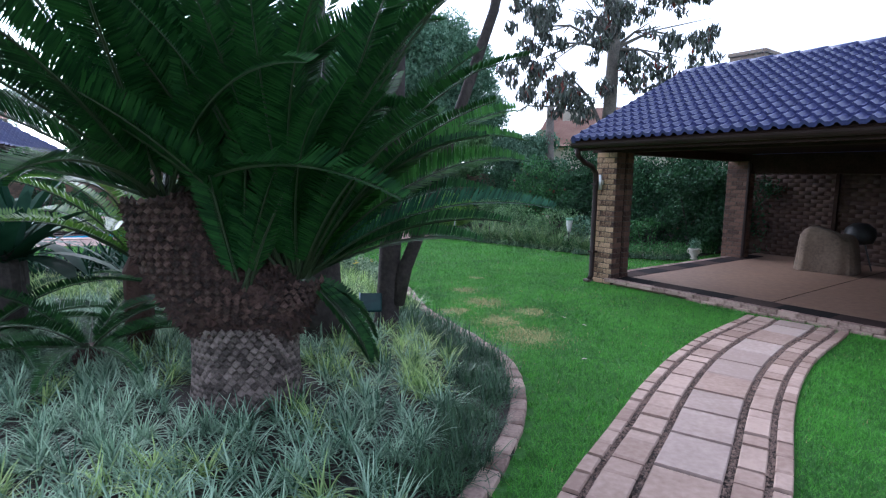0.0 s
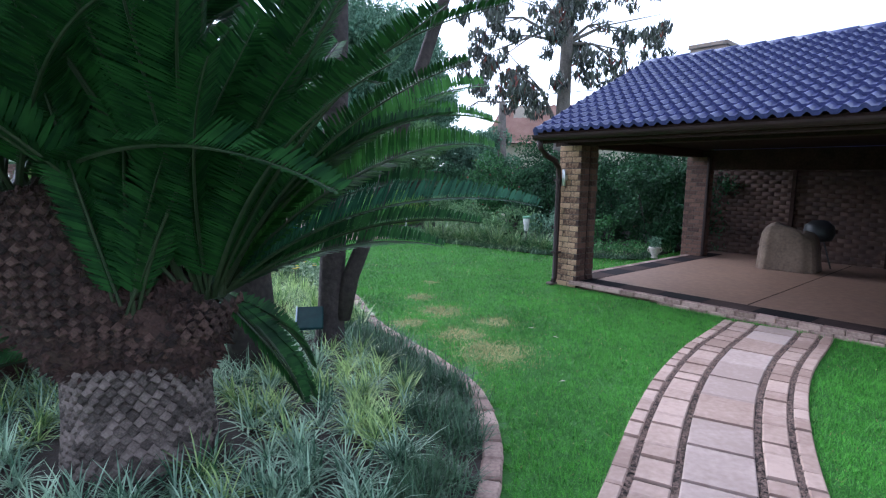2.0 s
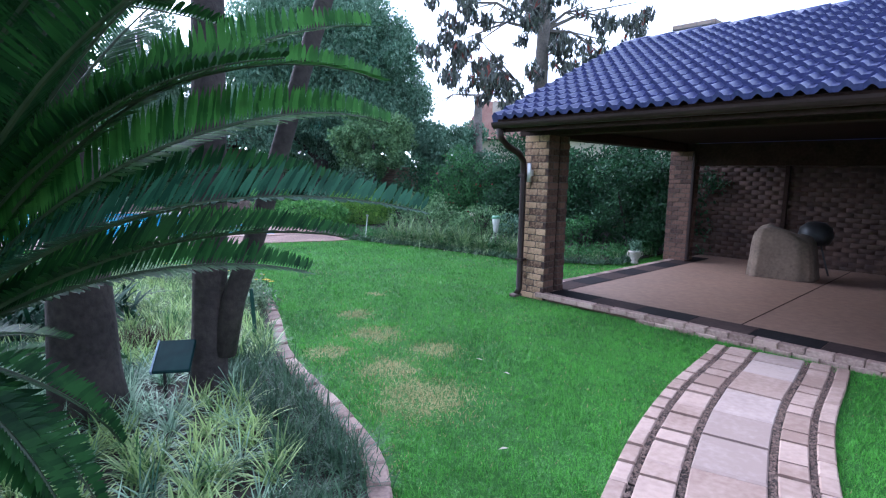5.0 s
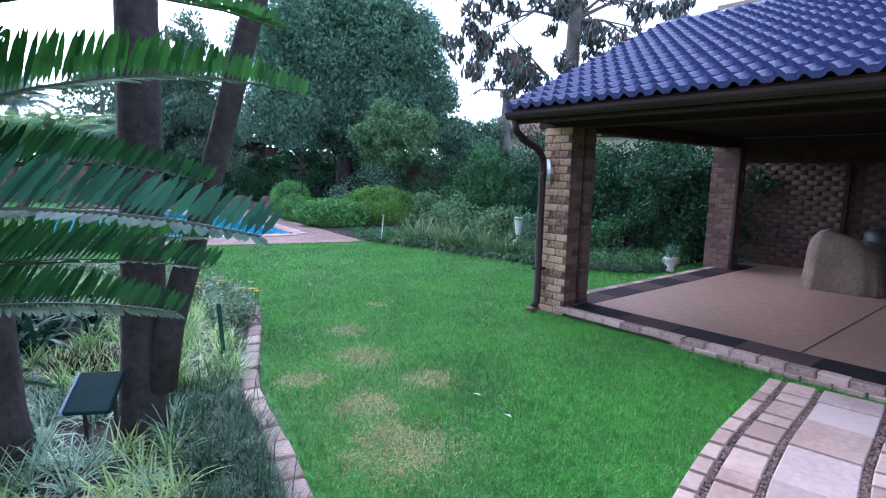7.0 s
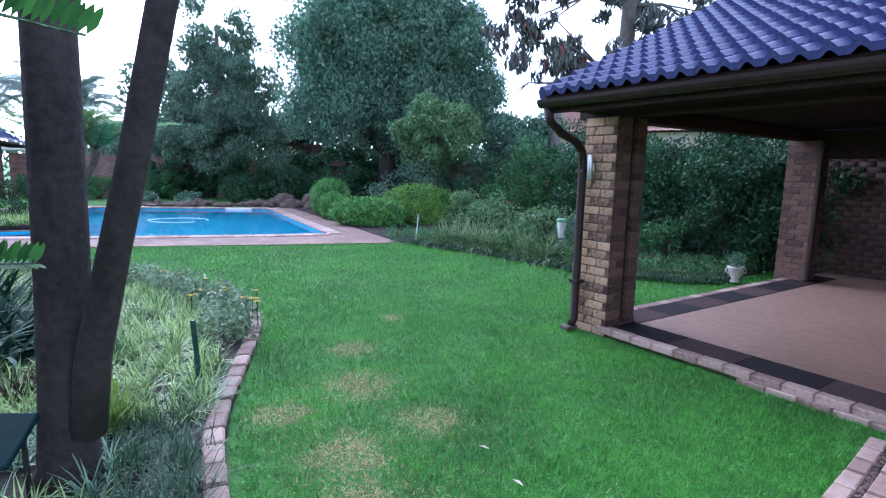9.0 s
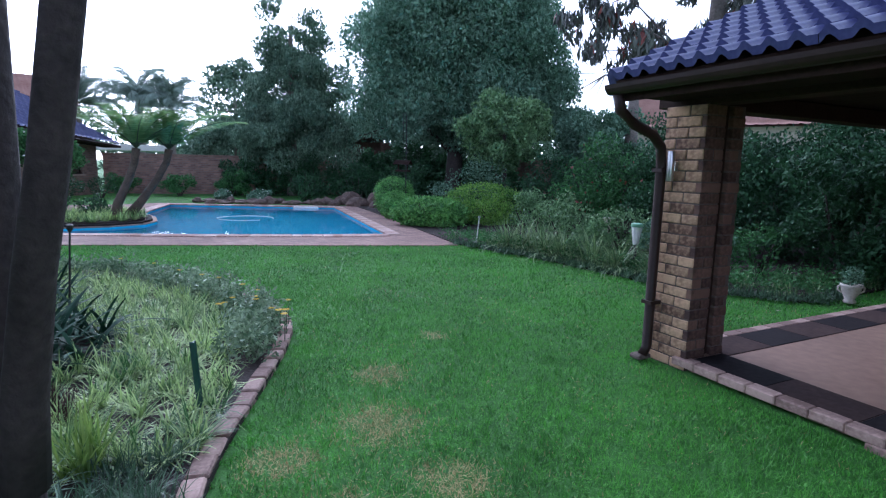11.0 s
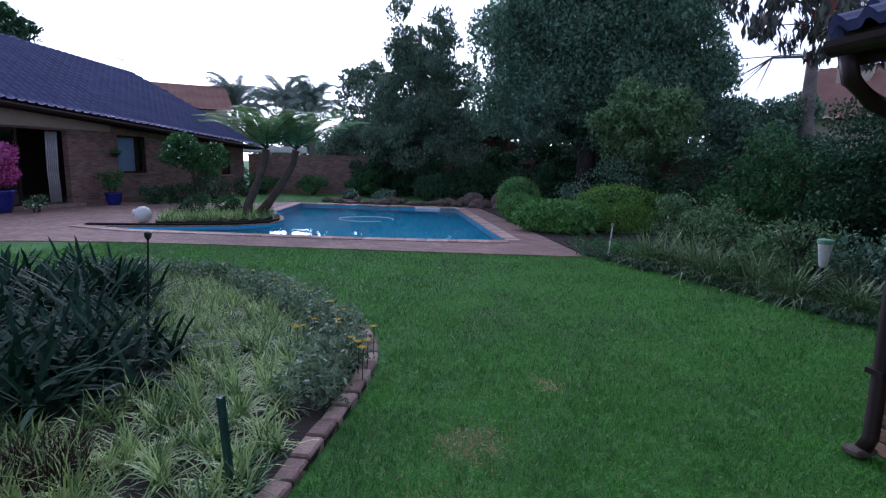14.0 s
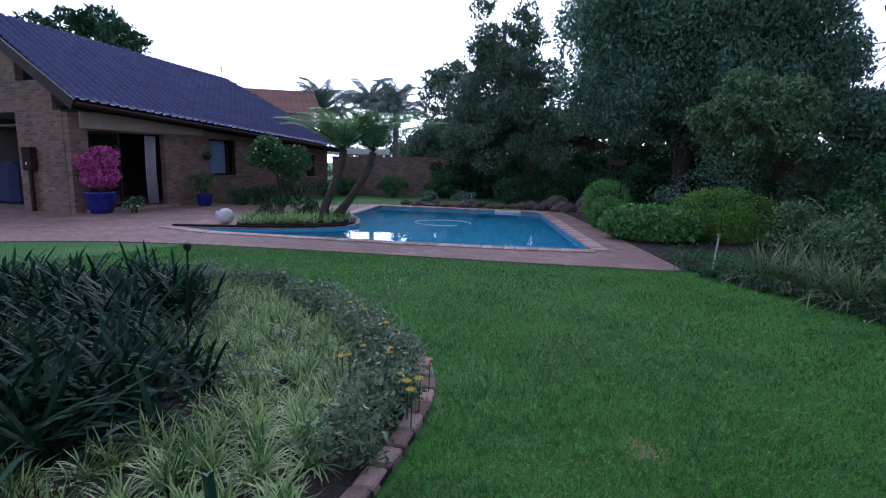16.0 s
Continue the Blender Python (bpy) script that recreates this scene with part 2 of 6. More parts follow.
BLIND = mat("rolled_canvas_blind", (0.3, 0.24, 0.18), (0.44, 0.37, 0.29), 0.9, 25, 3, 0.3, 0.006)


def clear(name, tint, rough, ior):
    m = bpy.data.materials.new(name)
    m.use_nodes = True
    p = m.node_tree.nodes["Principled BSDF"]
    p.inputs["Base Color"].default_value, p.inputs["Roughness"].default_value = (*tint, 1), rough
    p.inputs["Transmission Weight"].default_value, p.inputs["IOR"].default_value = 1.0, ior
    return m


GLASS = clear("window_glass", (0.85, 0.9, 0.95), 0.02, 1.45)
WATER = clear("pool_water", (0.82, 0.96, 1.0), 0.02, 1.33)
wave = WATER.node_tree.nodes.new("ShaderNodeTexNoise")
wave.inputs["Scale"].default_value, wave.inputs["Detail"].default_value = 2.2, 3
swell = WATER.node_tree.nodes.new("ShaderNodeBump")
swell.inputs["Strength"].default_value, swell.inputs["Distance"].default_value = 0.12, 0.02
WATER.node_tree.links.new(wave.outputs["Fac"], swell.inputs["Height"])
WATER.node_tree.links.new(swell.outputs[0], WATER.node_tree.nodes["Principled BSDF"].inputs["Normal"])
WATER.node_tree.links.new(WATER.node_tree.nodes.new("ShaderNodeTexCoord").outputs["Object"], wave.inputs["Vector"])


# ---- builders ----
def solid(name, bm, material, smooth=False):
    me = bpy.data.meshes.new(name)
    bm.to_mesh(me)
    bm.free()
    me.materials.append(material)
    if smooth:
        me.shade_smooth()
    return me


def part(name, shape, material=None, parent=None, label="", at=None, smooth=False):
    """One mesh object out of a bmesh or a mesh, under a thing or a part of it. at: its pose in its parent's space."""
    me = shape if isinstance(shape, bpy.types.Mesh) else solid(name, shape, material, smooth)
    ob = new(name, me)
    if parent:
        ob.parent = parent
    if at is not None:
        ob.matrix_local = at
    if label:
        ob["label"] = label
    return ob


def thing(name, label, category, m=None, group="", kind=""):
    ob = new(name)
    ob.matrix_world = m or Matrix()
    return tagged(ob, label, category, group, kind)


def raw(name, verts, faces, material, smooth=False):
    """A mesh out of arrays: n x 3 places and k x 3 or k x 4 corners."""
    verts, faces = np.asarray(verts, np.float32), np.asarray(faces, np.int32)
    me = bpy.data.meshes.new(name)
    k, sides = faces.shape
    me.vertices.add(len(verts)), me.loops.add(k * sides), me.polygons.add(k)
    me.vertices.foreach_set("co", verts.ravel())
    me.loops.foreach_set("vertex_index", faces.ravel())
    me.polygons.foreach_set("loop_start", np.arange(0, k * sides, sides, dtype=np.int32))
    me.polygons.foreach_set("loop_total", np.full(k, sides, np.int32))
    me.update(calc_edges=True)
    me.validate()
    me.materials.append(material)
    if smooth:
        me.shade_smooth()
    return me


def box(bm, x0, x1, y0, y1, z0, z1, bevel=0.0):
    made = bmesh.ops.create_cube(bm, size=1, matrix=Matrix.Translation(((x0 + x1) / 2, (y0 + y1) / 2, (z0 + z1) / 2)) @ Matrix.Diagonal((x1 - x0, y1 - y0, z1 - z0, 1)))
    if bevel:
        edges = list({e for v in made["verts"] for e in v.link_edges})
        bmesh.ops.bevel(bm, geom=edges, offset=bevel, segments=1, affect="EDGES")
    return bm


def block(x0, x1, y0, y1, z0, z1, bevel=0.0):
    return box(bmesh.new(), x0, x1, y0, y1, z0, z1, bevel)


def lathe(profile, sides=20, wobble=0.0):
    """A turned shape out of (radius, height) steps."""
    bm = bmesh.new()
    rings = []
    for r, z in profile:
        rings.append([bm.verts.new((r * math.cos(a) * (1 + wobble * random.uniform(-1, 1)), r * math.sin(a) * (1 + wobble * random.uniform(-1, 1)), z)) for a in np.linspace(0, 2 * math.pi, sides, endpoint=False)])
    for a, b in zip(rings, rings[1:]):
        for i in range(sides):
            bm.faces.new((a[i], a[(i + 1) % sides], b[(i + 1) % sides], b[i]))
    bm.faces.new(rings[0][::-1]), bm.faces.new(rings[-1])
    return bm


def tube(points, radii, sides=8, bm=None):
    """A tube through places, with a radius at each."""
    bm = bm or bmesh.new()
    points = [Vector(p) for p in points]
    rings = []
    for i, p in enumerate(points):
        d = (points[min(i + 1, len(points) - 1)] - points[max(i - 1, 0)]).normalized()
        a = d.cross(Vector((0.31, 0.95, 0.05)) if abs(d.y) < 0.9 else Vector((1, 0, 0))).normalized()
        b = d.cross(a)
        rings.append([bm.verts.new(p + radii[i] * (a * math.cos(q) + b * math.sin(q))) for q in np.linspace(0, 2 * math.pi, sides, endpoint=False)])
    for r, s in zip(rings, rings[1:]):
        for i in range(sides):
            bm.faces.new((r[i], r[(i + 1) % sides], s[(i + 1) % sides], s[i]))
    bm.faces.new(rings[0][::-1]), bm.faces.new(rings[-1])
    return bm


def sheet(loops, z0, z1):
    """A flat slab of one outline, with holes, from z0 up to z1."""
    bm = bmesh.new()
    edges = []
    for loop in loops:
        vs = [bm.verts.new((x, y, z1)) for x, y in loop]
        edges += [bm.edges.new((a, b)) for a, b in zip(vs, vs[1:] + vs[:1])]
    bmesh.ops.triangle_fill(bm, use_beauty=True, use_dissolve=False, edges=edges, normal=(0, 0, 1))
    if z0 < z1:
        outer = [e for e in bm.edges if len(e.link_faces) == 1]
        made = bmesh.ops.extrude_edge_only(bm, edges=outer)
        for v in made["geom"]:
            if isinstance(v, bmesh.types.BMVert):
                v.co.z = z0
    bmesh.ops.recalc_face_normals(bm, faces=bm.faces)
    return bm


def smooth_line(points, step):
    """Evenly spaced places and headings along a soft curve through points."""
    p = np.array(points, float)
    fine = []
    for i in range(len(p) - 1):
        a, b, c, d = p[max(i - 1, 0)], p[i], p[i + 1], p[min(i + 2, len(p) - 1)]
        for s in np.linspace(0, 1, 24, endpoint=False):
            fine.append(0.5 * (2 * b + (c - a) * s + (2 * a - 5 * b + 4 * c - d) * s * s + (3 * b - a - 3 * c + d) * s ** 3))
    fine = np.array(fine + [p[-1]])
    run = np.concatenate([[0], np.cumsum(np.linalg.norm(np.diff(fine, axis=0), axis=1))])
    at = np.arange(0, run[-1], step)
    out = np.stack([np.interp(at, run, fine[:, k]) for k in range(2)], 1)
    ahead = np.gradient(out, axis=0)
    ahead /= np.linalg.norm(ahead, axis=1)[:, None]
    return out, ahead


def inside(points, loop):
    """Which of the n x 2 points lie within an outline."""
    x, y = points[:, 0], points[:, 1]
    hit = np.zeros(len(points), bool)
    for (x0, y0), (x1, y1) in zip(loop, loop[1:] + loop[:1]):
        if y0 != y1:
            hit ^= ((y0 > y) != (y1 > y)) & (x < (x1 - x0) * (y - y0) / (y1 - y0) + x0)
    return hit


RNG = np.random.default_rng(7)


def blades(roots, length, width, lean, segments=2, droop=0.6, spread=1.0):
    """Grass blades from n x 3 roots: strips that bend over, pointed at the tip."""
    n = len(roots)
    roots = np.asarray(roots, float)
    if roots.shape[1] == 2:
        roots = np.column_stack([roots, np.zeros(n)])
    a = RNG.uniform(0, 2 * math.pi, n)
    l = length * RNG.uniform(0.6, 1.25, n)
    t = lean * RNG.uniform(0.25, 1.3, n) * spread
    out = np.stack([np.cos(a), np.sin(a), np.zeros(n)], 1)
    side = np.stack([-np.sin(a), np.cos(a), np.zeros(n)], 1)
    width = np.broadcast_to(width, n)[:, None]
    verts, at = [], roots.copy()
    for s in range(segments + 1):
        w = width * (1 - 0.35 * s / segments) * (0.5 if s < segments else 0.0)
        if s < segments:
            verts += [at - side * w, at + side * w]
        else:
            verts += [at]
        ang = t + droop * t * (s + 1) * 1.6 / segments
        at = at + (l / segments)[:, None] * (out * np.sin(ang)[:, None] + np.array([0, 0, 1]) * np.cos(ang)[:, None])
    v = np.stack(verts, 1)
    k = v.shape[1]
    base = (np.arange(n) * k)[:, None]
    tris = []
    for s in range(segments - 1):
        q = 2 * s
        tris += [base + np.array([[q, q + 1, q + 3]]), base + np.array([[q, q + 3, q + 2]])]
    q = 2 * (segments - 1)
    tris += [base + np.array([[q, q + 1, q + 2]])]
    return v.reshape(-1, 3), np.concatenate(tris)


def leaves(centres, size, droop=0.3, long=1.8, fold=0.25):
    """Leaves as folded lozenges of two triangles each, at n x 3 centres, facing every way."""
    n = len(centres)
    d = RNG.normal(size=(n, 3))
    d[:, 2] -= droop * 2
    d /= np.linalg.norm(d, axis=1)[:, None]
    s = np.cross(d, RNG.normal(size=(n, 3)))
    s /= np.linalg.norm(s, axis=1)[:, None]
    up = np.cross(d, s)
    l = (size * RNG.uniform(0.6, 1.3, n))[:, None]
    w = l / long
    v = np.stack([centres - d * l / 2, centres + s * w / 2 + up * w * fold, centres + d * l / 2, centres - s * w / 2 + up * w * fold], 1)
    base = (np.arange(n) * 4)[:, None]
    return v.reshape(-1, 3), np.concatenate([base + np.array([[0, 1, 2]]), base + np.array([[0, 2, 3]])])


def cloud(n, blobs, shell=0.55, stray=0.12):
    """Places for leaves: spread over lumps (x, y, z, rx, ry, rz), thicker near their skins."""
    blobs = np.array(blobs, float)
    weight = (blobs[:, 3] * blobs[:, 4] + blobs[:, 3] * blobs[:, 5]) ** 1.0
    pick = RNG.choice(len(blobs), n, p=weight / weight.sum())
    d = RNG.normal(size=(n, 3))
    d /= np.linalg.norm(d, axis=1)[:, None]
    r = (shell + (1 - shell) * RNG.uniform(0, 1, n)) ** 0.8 * (1 + stray * RNG.normal(size=n))
    return blobs[pick, :3] + d * r[:, None] * blobs[pick, 3:]


def lumps(centre, reach, count, size, flat=0.75):
    """Smaller lumps scattered through a larger one, for an uneven outline."""
    d = RNG.normal(size=(count, 3))
    d /= np.linalg.norm(d, axis=1)[:, None]
    d *= (RNG.uniform(0.35, 1, count) ** 0.5)[:, None]
    s = size * RNG.uniform(0.6, 1.35, count)
    return np.column_stack([np.array(centre) + d * np.array(reach), s, s, s * flat])


def bush(name, label, category, centre, reach, n, leaf, material, count=14, lump=0.4, group="", accents=(), flat=0.8, long=1.8, clipped=False):
    """A shrub of many leaves on a few stems that rise from the ground; clipped: close-set, down to the ground."""
    x, y = centre[:2]
    top = centre[2]
    b = thing(name, label, category, Matrix.Translation((x, y, 0)), group)
    blobs = lumps((0, 0, top), reach, count, lump * min(reach), flat)
    blobs = np.vstack([blobs, [[0, 0, top, reach[0] * 0.7, reach[1] * 0.7, reach[2] * 0.8]]])
    if clipped:
        blobs = np.vstack([np.column_stack([blobs[:-1, :3] * (1, 1, 0.9), blobs[:-1, 3:]]), [[0, 0, top, *reach]], [[0, 0, top * 0.55, reach[0] * 0.96, reach[1] * 0.96, top * 0.6]]])
    pts = cloud(n, blobs, 0.82, 0.055) if clipped else cloud(n, blobs)
    pts[:, 2] = np.maximum(pts[:, 2], 0.03)
    tagged(part("foliage", raw("foliage", *leaves(pts, leaf, long=long), material), parent=b), kind="stuff")
    for i in range(4):
        a = i * 1.57 + random.random()
        part("stem", tube([(0.06 * math.cos(a), 0.06 * math.sin(a), 0), (reach[0] * 0.3 * math.cos(a), reach[1] * 0.3 * math.sin(a), top * 0.6), (reach[0] * 0.55 * math.cos(a), reach[1] * 0.55 * math.sin(a), top + (0.0 if clipped else 0.2) * reach[2])], [0.03, 0.02, 0.008], 5), BARK, b)
    for nm, lab, m, k, size in accents:
        p = cloud(k, blobs, 0.9)
        p[:, 2] = np.maximum(p[:, 2], 0.08)
        tagged(part(nm, raw(nm, *leaves(p, size, long=1.1), m), parent=b, label=lab), kind="stuff")
    return b


def tree(name, label, base, trunk, limbs, crown, n, leaf, material, bark, droop=0.4, long=2.2, accents=()):
    """trunk: (place, radius) steps; limbs: ends; crown: lumps. All from the base."""
    t = thing(name, label, "tree", Matrix.Translation(base))
    part("trunk", tube([p for p, r in trunk], [r for p, r in trunk], 12), bark, t, smooth=True)
    tops = [Vector(p) for p, r in trunk]
    for e in limbs:
        e = Vector(e)
        k = min(range(len(tops)), key=lambda i: (tops[i] - e).length + 0.8 * max(0, tops[i].z - e.z + 0.3) + (3 if i == 0 else 0))
        s, r = tops[k], trunk[k][1] * 0.36
        mid = s.lerp(e, 0.5) + Vector((random.uniform(-0.2, 0.2), random.uniform(-0.2, 0.2), 0.15 * (e - s).length))
        bm = tube([s, mid, e], [r, r * 0.6, r * 0.2], 6)
        for j in range(3):
            f = e + Vector([random.uniform(-1, 1) for _ in range(3)]) * 0.35 * (e - s).length
            tube([mid, mid.lerp(f, 0.6), f], [r * 0.4, r * 0.25, r * 0.08], 5, bm)
        part("limb", bm, bark, t)
    tagged(part("crown", raw("crown", *leaves(cloud(n, crown, 0.5, 0.06), leaf, droop, long), material), parent=t), kind="stuff")
    for nm, lab, m, k, size in accents:
        tagged(part(nm, raw(nm, *leaves(cloud(k, crown, 0.6), size, droop, long), m), parent=t, label=lab), kind="stuff")
    return t

# ---- ground, beds, pool and paving ----
POOL = [(-12.1, 12.5), (-10.4, 12.68), (-8.4, 13.45), (-6.0, 14.4), (-4.0, 15.32), (-2.72, 16.05), (-7.45, 22.75), (-13.1, 20.85), (-11.3, 17.8), (-10.1, 17.0),
        (-9.3, 16.2), (-9.0, 15.5), (-9.3, 14.7), (-10.2, 13.8), (-11.3, 13.0)]
DECK_LOOP = [(-0.82, 15.1), (-1.6, 14.72), (-3.2, 14.0), (-4.9, 13.3), (-6.9, 12.45), (-8.95, 11.5), (-10.6, 10.5), (-12.2, 8.9), (-14.0, 6.5), (-16.0, 5.0),
             (-24.0, 5.0), (-24.0, 17.2), (-18.3, 17.2), (-16.2, 18.2), (-14.6, 19.8), (-13.9, 21.2), (-7.3, 23.5), (-6.9, 23.5), (-4.2, 19.9)]
KERB_LINE = [(0.05, -2.0), (0.0, -0.5), (0.02, 0.6), (0.2, 1.6), (0.5, 2.3), (0.76, 2.95), (0.94, 3.7), (0.97, 4.3), (0.9, 4.85), (0.72, 5.3), (0.42, 5.84), (0.13, 6.3), (-0.14, 6.86), (-0.42, 7.65),
             (-0.72, 8.45), (-1.03, 9.05), (-1.45, 9.5), (-1.98, 9.83), (-2.7, 10.1), (-3.8, 10.4), (-5.0, 10.4), (-6.2, 9.8), (-7.2, 8.6), (-7.6, 7.0), (-7.6, 4.0), (-7.6, -2.0)]
BED_RIGHT = [(-0.95, 15.35), (0.0, 14.7), (0.66, 14.3), (1.3, 13.75), (1.98, 13.2), (2.6, 12.6), (3.46, 12.25), (4.48, 12.05), (5.2, 12.7), (6.5, 14.0), (8.0, 15.5), (4.0, 24.0), (-3.0, 30.0), (-9.0, 29.0), (-7.0, 23.7)]

reach = 600.0
tagged(part("ground", sheet([[(-reach, -reach), (reach, -reach), (reach, reach), (-reach, reach)], POOL], 0, 0), LAWN_SOIL), "green garden ground of clipped lawn turf", "ground", kind="structure")
kerb_pts, kerb_dir = smooth_line(KERB_LINE, 0.21)
bed_loop = [tuple(p) for p in kerb_pts[::2]]
tagged(part("soil_left", sheet([bed_loop], 0.0, 0.035), SOIL), "dark bare soil of the curved planting bed", "soil", kind="structure")
tagged(part("soil_right", sheet([BED_RIGHT], 0.0, 0.03), SOIL), "dark soil of the border along the wall", "soil", kind="structure")
tagged(part("pool_deck", sheet([DECK_LOOP, POOL], -0.01, 0.02), DECK), "pinkish brick paving round the swimming pool", "paving", kind="structure")

# pool basin and water
basin = bmesh.new()
rim = [basin.verts.new((x, y, 0.0)) for x, y in POOL]
low = [basin.verts.new((x, y, -1.1)) for x, y in POOL]
for i in range(len(POOL)):
    j = (i + 1) % len(POOL)
    basin.faces.new((rim[j], rim[i], low[i], low[j]))
bmesh.ops.triangle_fill(basin, use_beauty=True, edges=[basin.edges.get((low[i], low[(i + 1) % len(POOL)])) for i in range(len(POOL))], normal=(0, 0, 1))
pool = thing("swimming_pool", "blue swimming pool with still water", "pool")
part("basin", basin, POOL_PLASTER, pool)
water = part("water", sheet([POOL], 0, 0), WATER, pool, "clear still water that mirrors the sky", at=Matrix.Translation((0, 0, -0.035)))
water.visible_shadow = False

# coping bricks round the pool
tile = solid("coping_brick", block(-0.105, 0.105, -0.16, 0.16, -0.05, 0.0, 0.008), COPING)
dark_tile = solid("coping_brick", block(-0.105, 0.105, -0.13, 0.02, -0.14, 0.02, 0.008), DARK_TILE)
closed = POOL + POOL[:1]
for (x0, y0), (x1, y1) in zip(closed, closed[1:]):
    run = math.hypot(x1 - x0, y1 - y0)
    k = max(1, round(run / 0.22))
    dx, dy = (x1 - x0) / run, (y1 - y0) / run
    inner = (x0, y0) in POOL[8:] and ((x1, y1) in POOL[8:] or (x1, y1) == POOL[0])
    for i in range(k):
        s = (i + 0.5) / k * run
        part("coping_brick", dark_tile if inner else tile, parent=pool, at=pose(x0 + dx * s + dy * 0.13, y0 + dy * s - dx * 0.13, 0.045, random.uniform(-0.7, 0.7), 0, math.degrees(math.atan2(dy, dx)) + random.uniform(-1, 1)))

# kerb of the planting bed: bricks end to end
kerb = thing("bed_kerb", "curved edging of weathered brown bricks beside the lawn", "edging", kind="structure")
stone = solid("kerb_brick", block(-0.1, 0.1, -0.06, 0.06, -0.04, 0.06, 0.012), KERB)
for (x, y), (dx, dy) in zip(kerb_pts, kerb_dir):
    if x > -7.3:
        part("kerb_brick", stone, parent=kerb, at=pose(x - 0.06 * dy, y + 0.06 * dx, -0.006 + random.uniform(-0.008, 0.01), random.uniform(-3, 3), random.uniform(-2, 2), math.degrees(math.atan2(dy, dx)) + random.uniform(-3, 3)))

# ---- stone path ----
PATH_LINE = [(0.88, -3.0), (0.86, -1.2), (0.92, 0.2), (1.1, 1.38), (1.4, 2.28), (1.69, 2.93), (1.985, 3.5), (2.395, 4.295), (2.86, 5.07), (3.385, 5.795), (3.975, 6.465), (4.29, 6.83)]
WIDE = 1.05
path_pts, path_dir = smooth_line(PATH_LINE, 0.02)
path_run = len(path_pts) * 0.02


def on_path(s, f):
    """The place s metres along the path and f of the way across, from its left edge to its right one."""
    i = min(max(int(s / 0.02), 0), len(path_pts) - 1)
    (x, y), (dx, dy) = path_pts[i], path_dir[i]
    return x + (f - 0.5) * WIDE * dy, y - (f - 0.5) * WIDE * dx


def flag(s0, s1, f0, f1, z0, z1):
    """A paving stone that follows the path's bend, with a worn rim."""
    bm = bmesh.new()
    rows = []
    for z, inset in ((z0, 0.0), (z1 - 0.008, 0.0), (z1, 0.008)):
        a, b = s0 + inset, s1 - inset
        g = inset / WIDE
        c = [on_path(a, f0 + g), on_path(a, (f0 + f1) / 2), on_path(a, f1 - g), on_path(b, f1 - g), on_path(b, (f0 + f1) / 2), on_path(b, f0 + g)]
        rows.append([bm.verts.new((x, y, z + random.uniform(-0.001, 0.001))) for x, y in c])
    for r, q in zip(rows, rows[1:]):
        for i in range(6):
            bm.faces.new((r[i], r[(i + 1) % 6], q[(i + 1) % 6], q[i]))
    bm.faces.new(rows[-1])
    return bm


path = thing("garden_path", "curved garden path of pink and grey paving stones with gravel joints", "path", kind="structure")
bedding = bmesh.new()
left = [bedding.verts.new((*on_path(s, 0.02), 0.014)) for s in np.arange(0, path_run, 0.15)]
right = [bedding.verts.new((*on_path(s, 0.98), 0.014)) for s in np.arange(0, path_run, 0.15)]
for i in range(len(left) - 1):
    bedding.faces.new((left[i], right[i], right[i + 1], left[i + 1]))
part("bedding", bedding, SOIL, path)
START = 0.05
for f0, f1, lengths, m in ((0.0, 0.088, (0.21,), SLAB), (0.912, 1.0, (0.21,), SLAB), (0.125, 0.305, (0.3, 0.17), SLAB), (0.735, 0.875, (0.32, 0.18), SLAB), (0.345, 0.69, (0.46, 0.41, 0.5), SLAB_GREY)):
    s, i = START + random.uniform(0, 0.1), 0
    while s < path_run - 0.05:
        e = min(s + lengths[i % len(lengths)] * random.uniform(0.93, 1.07), path_run)
        up = random.uniform(0.03, 0.038)
        part("paving_stone" if f1 - f0 > 0.1 else "edging_brick", flag(s, e - 0.022, f0, f1, 0.0, up), (SLAB if i % 4 == 1 else m) if f1 - f0 > 0.2 else m, path)
        s, i = e, i + 1
# gravel in the joints
n = 14000
pick = RNG.uniform(0, path_run - 0.02, n)
lane = RNG.choice([0.1065, 0.325, 0.7125, 0.8935], n) + RNG.uniform(-0.017, 0.017, n)
c = np.array([(*on_path(s, f), 0.018) for s, f in zip(pick, lane)])
c[:, 2] += RNG.uniform(0, 0.008, n)
size = RNG.uniform(0.006, 0.013, n)[:, None]
oct_ = np.array([(1, 0, 0), (0, 1, 0), (-1, 0, 0), (0, -1, 0), (0, 0, 0.8), (0, 0, -0.5)])
v = (c[:, None, :] + oct_[None] * size[:, None, :] * RNG.uniform(0.6, 1.3, (n, 6, 1))).reshape(-1, 3)
faces = np.concatenate([(np.arange(n) * 6)[:, None] + np.array([f]) for f in ((0, 1, 4), (1, 2, 4), (2, 3, 4), (3, 0, 4))])
tagged(part("joint_gravel", raw("joint_gravel", v, faces, GRAVEL), parent=path), "small brown gravel in the joints", kind="stuff")

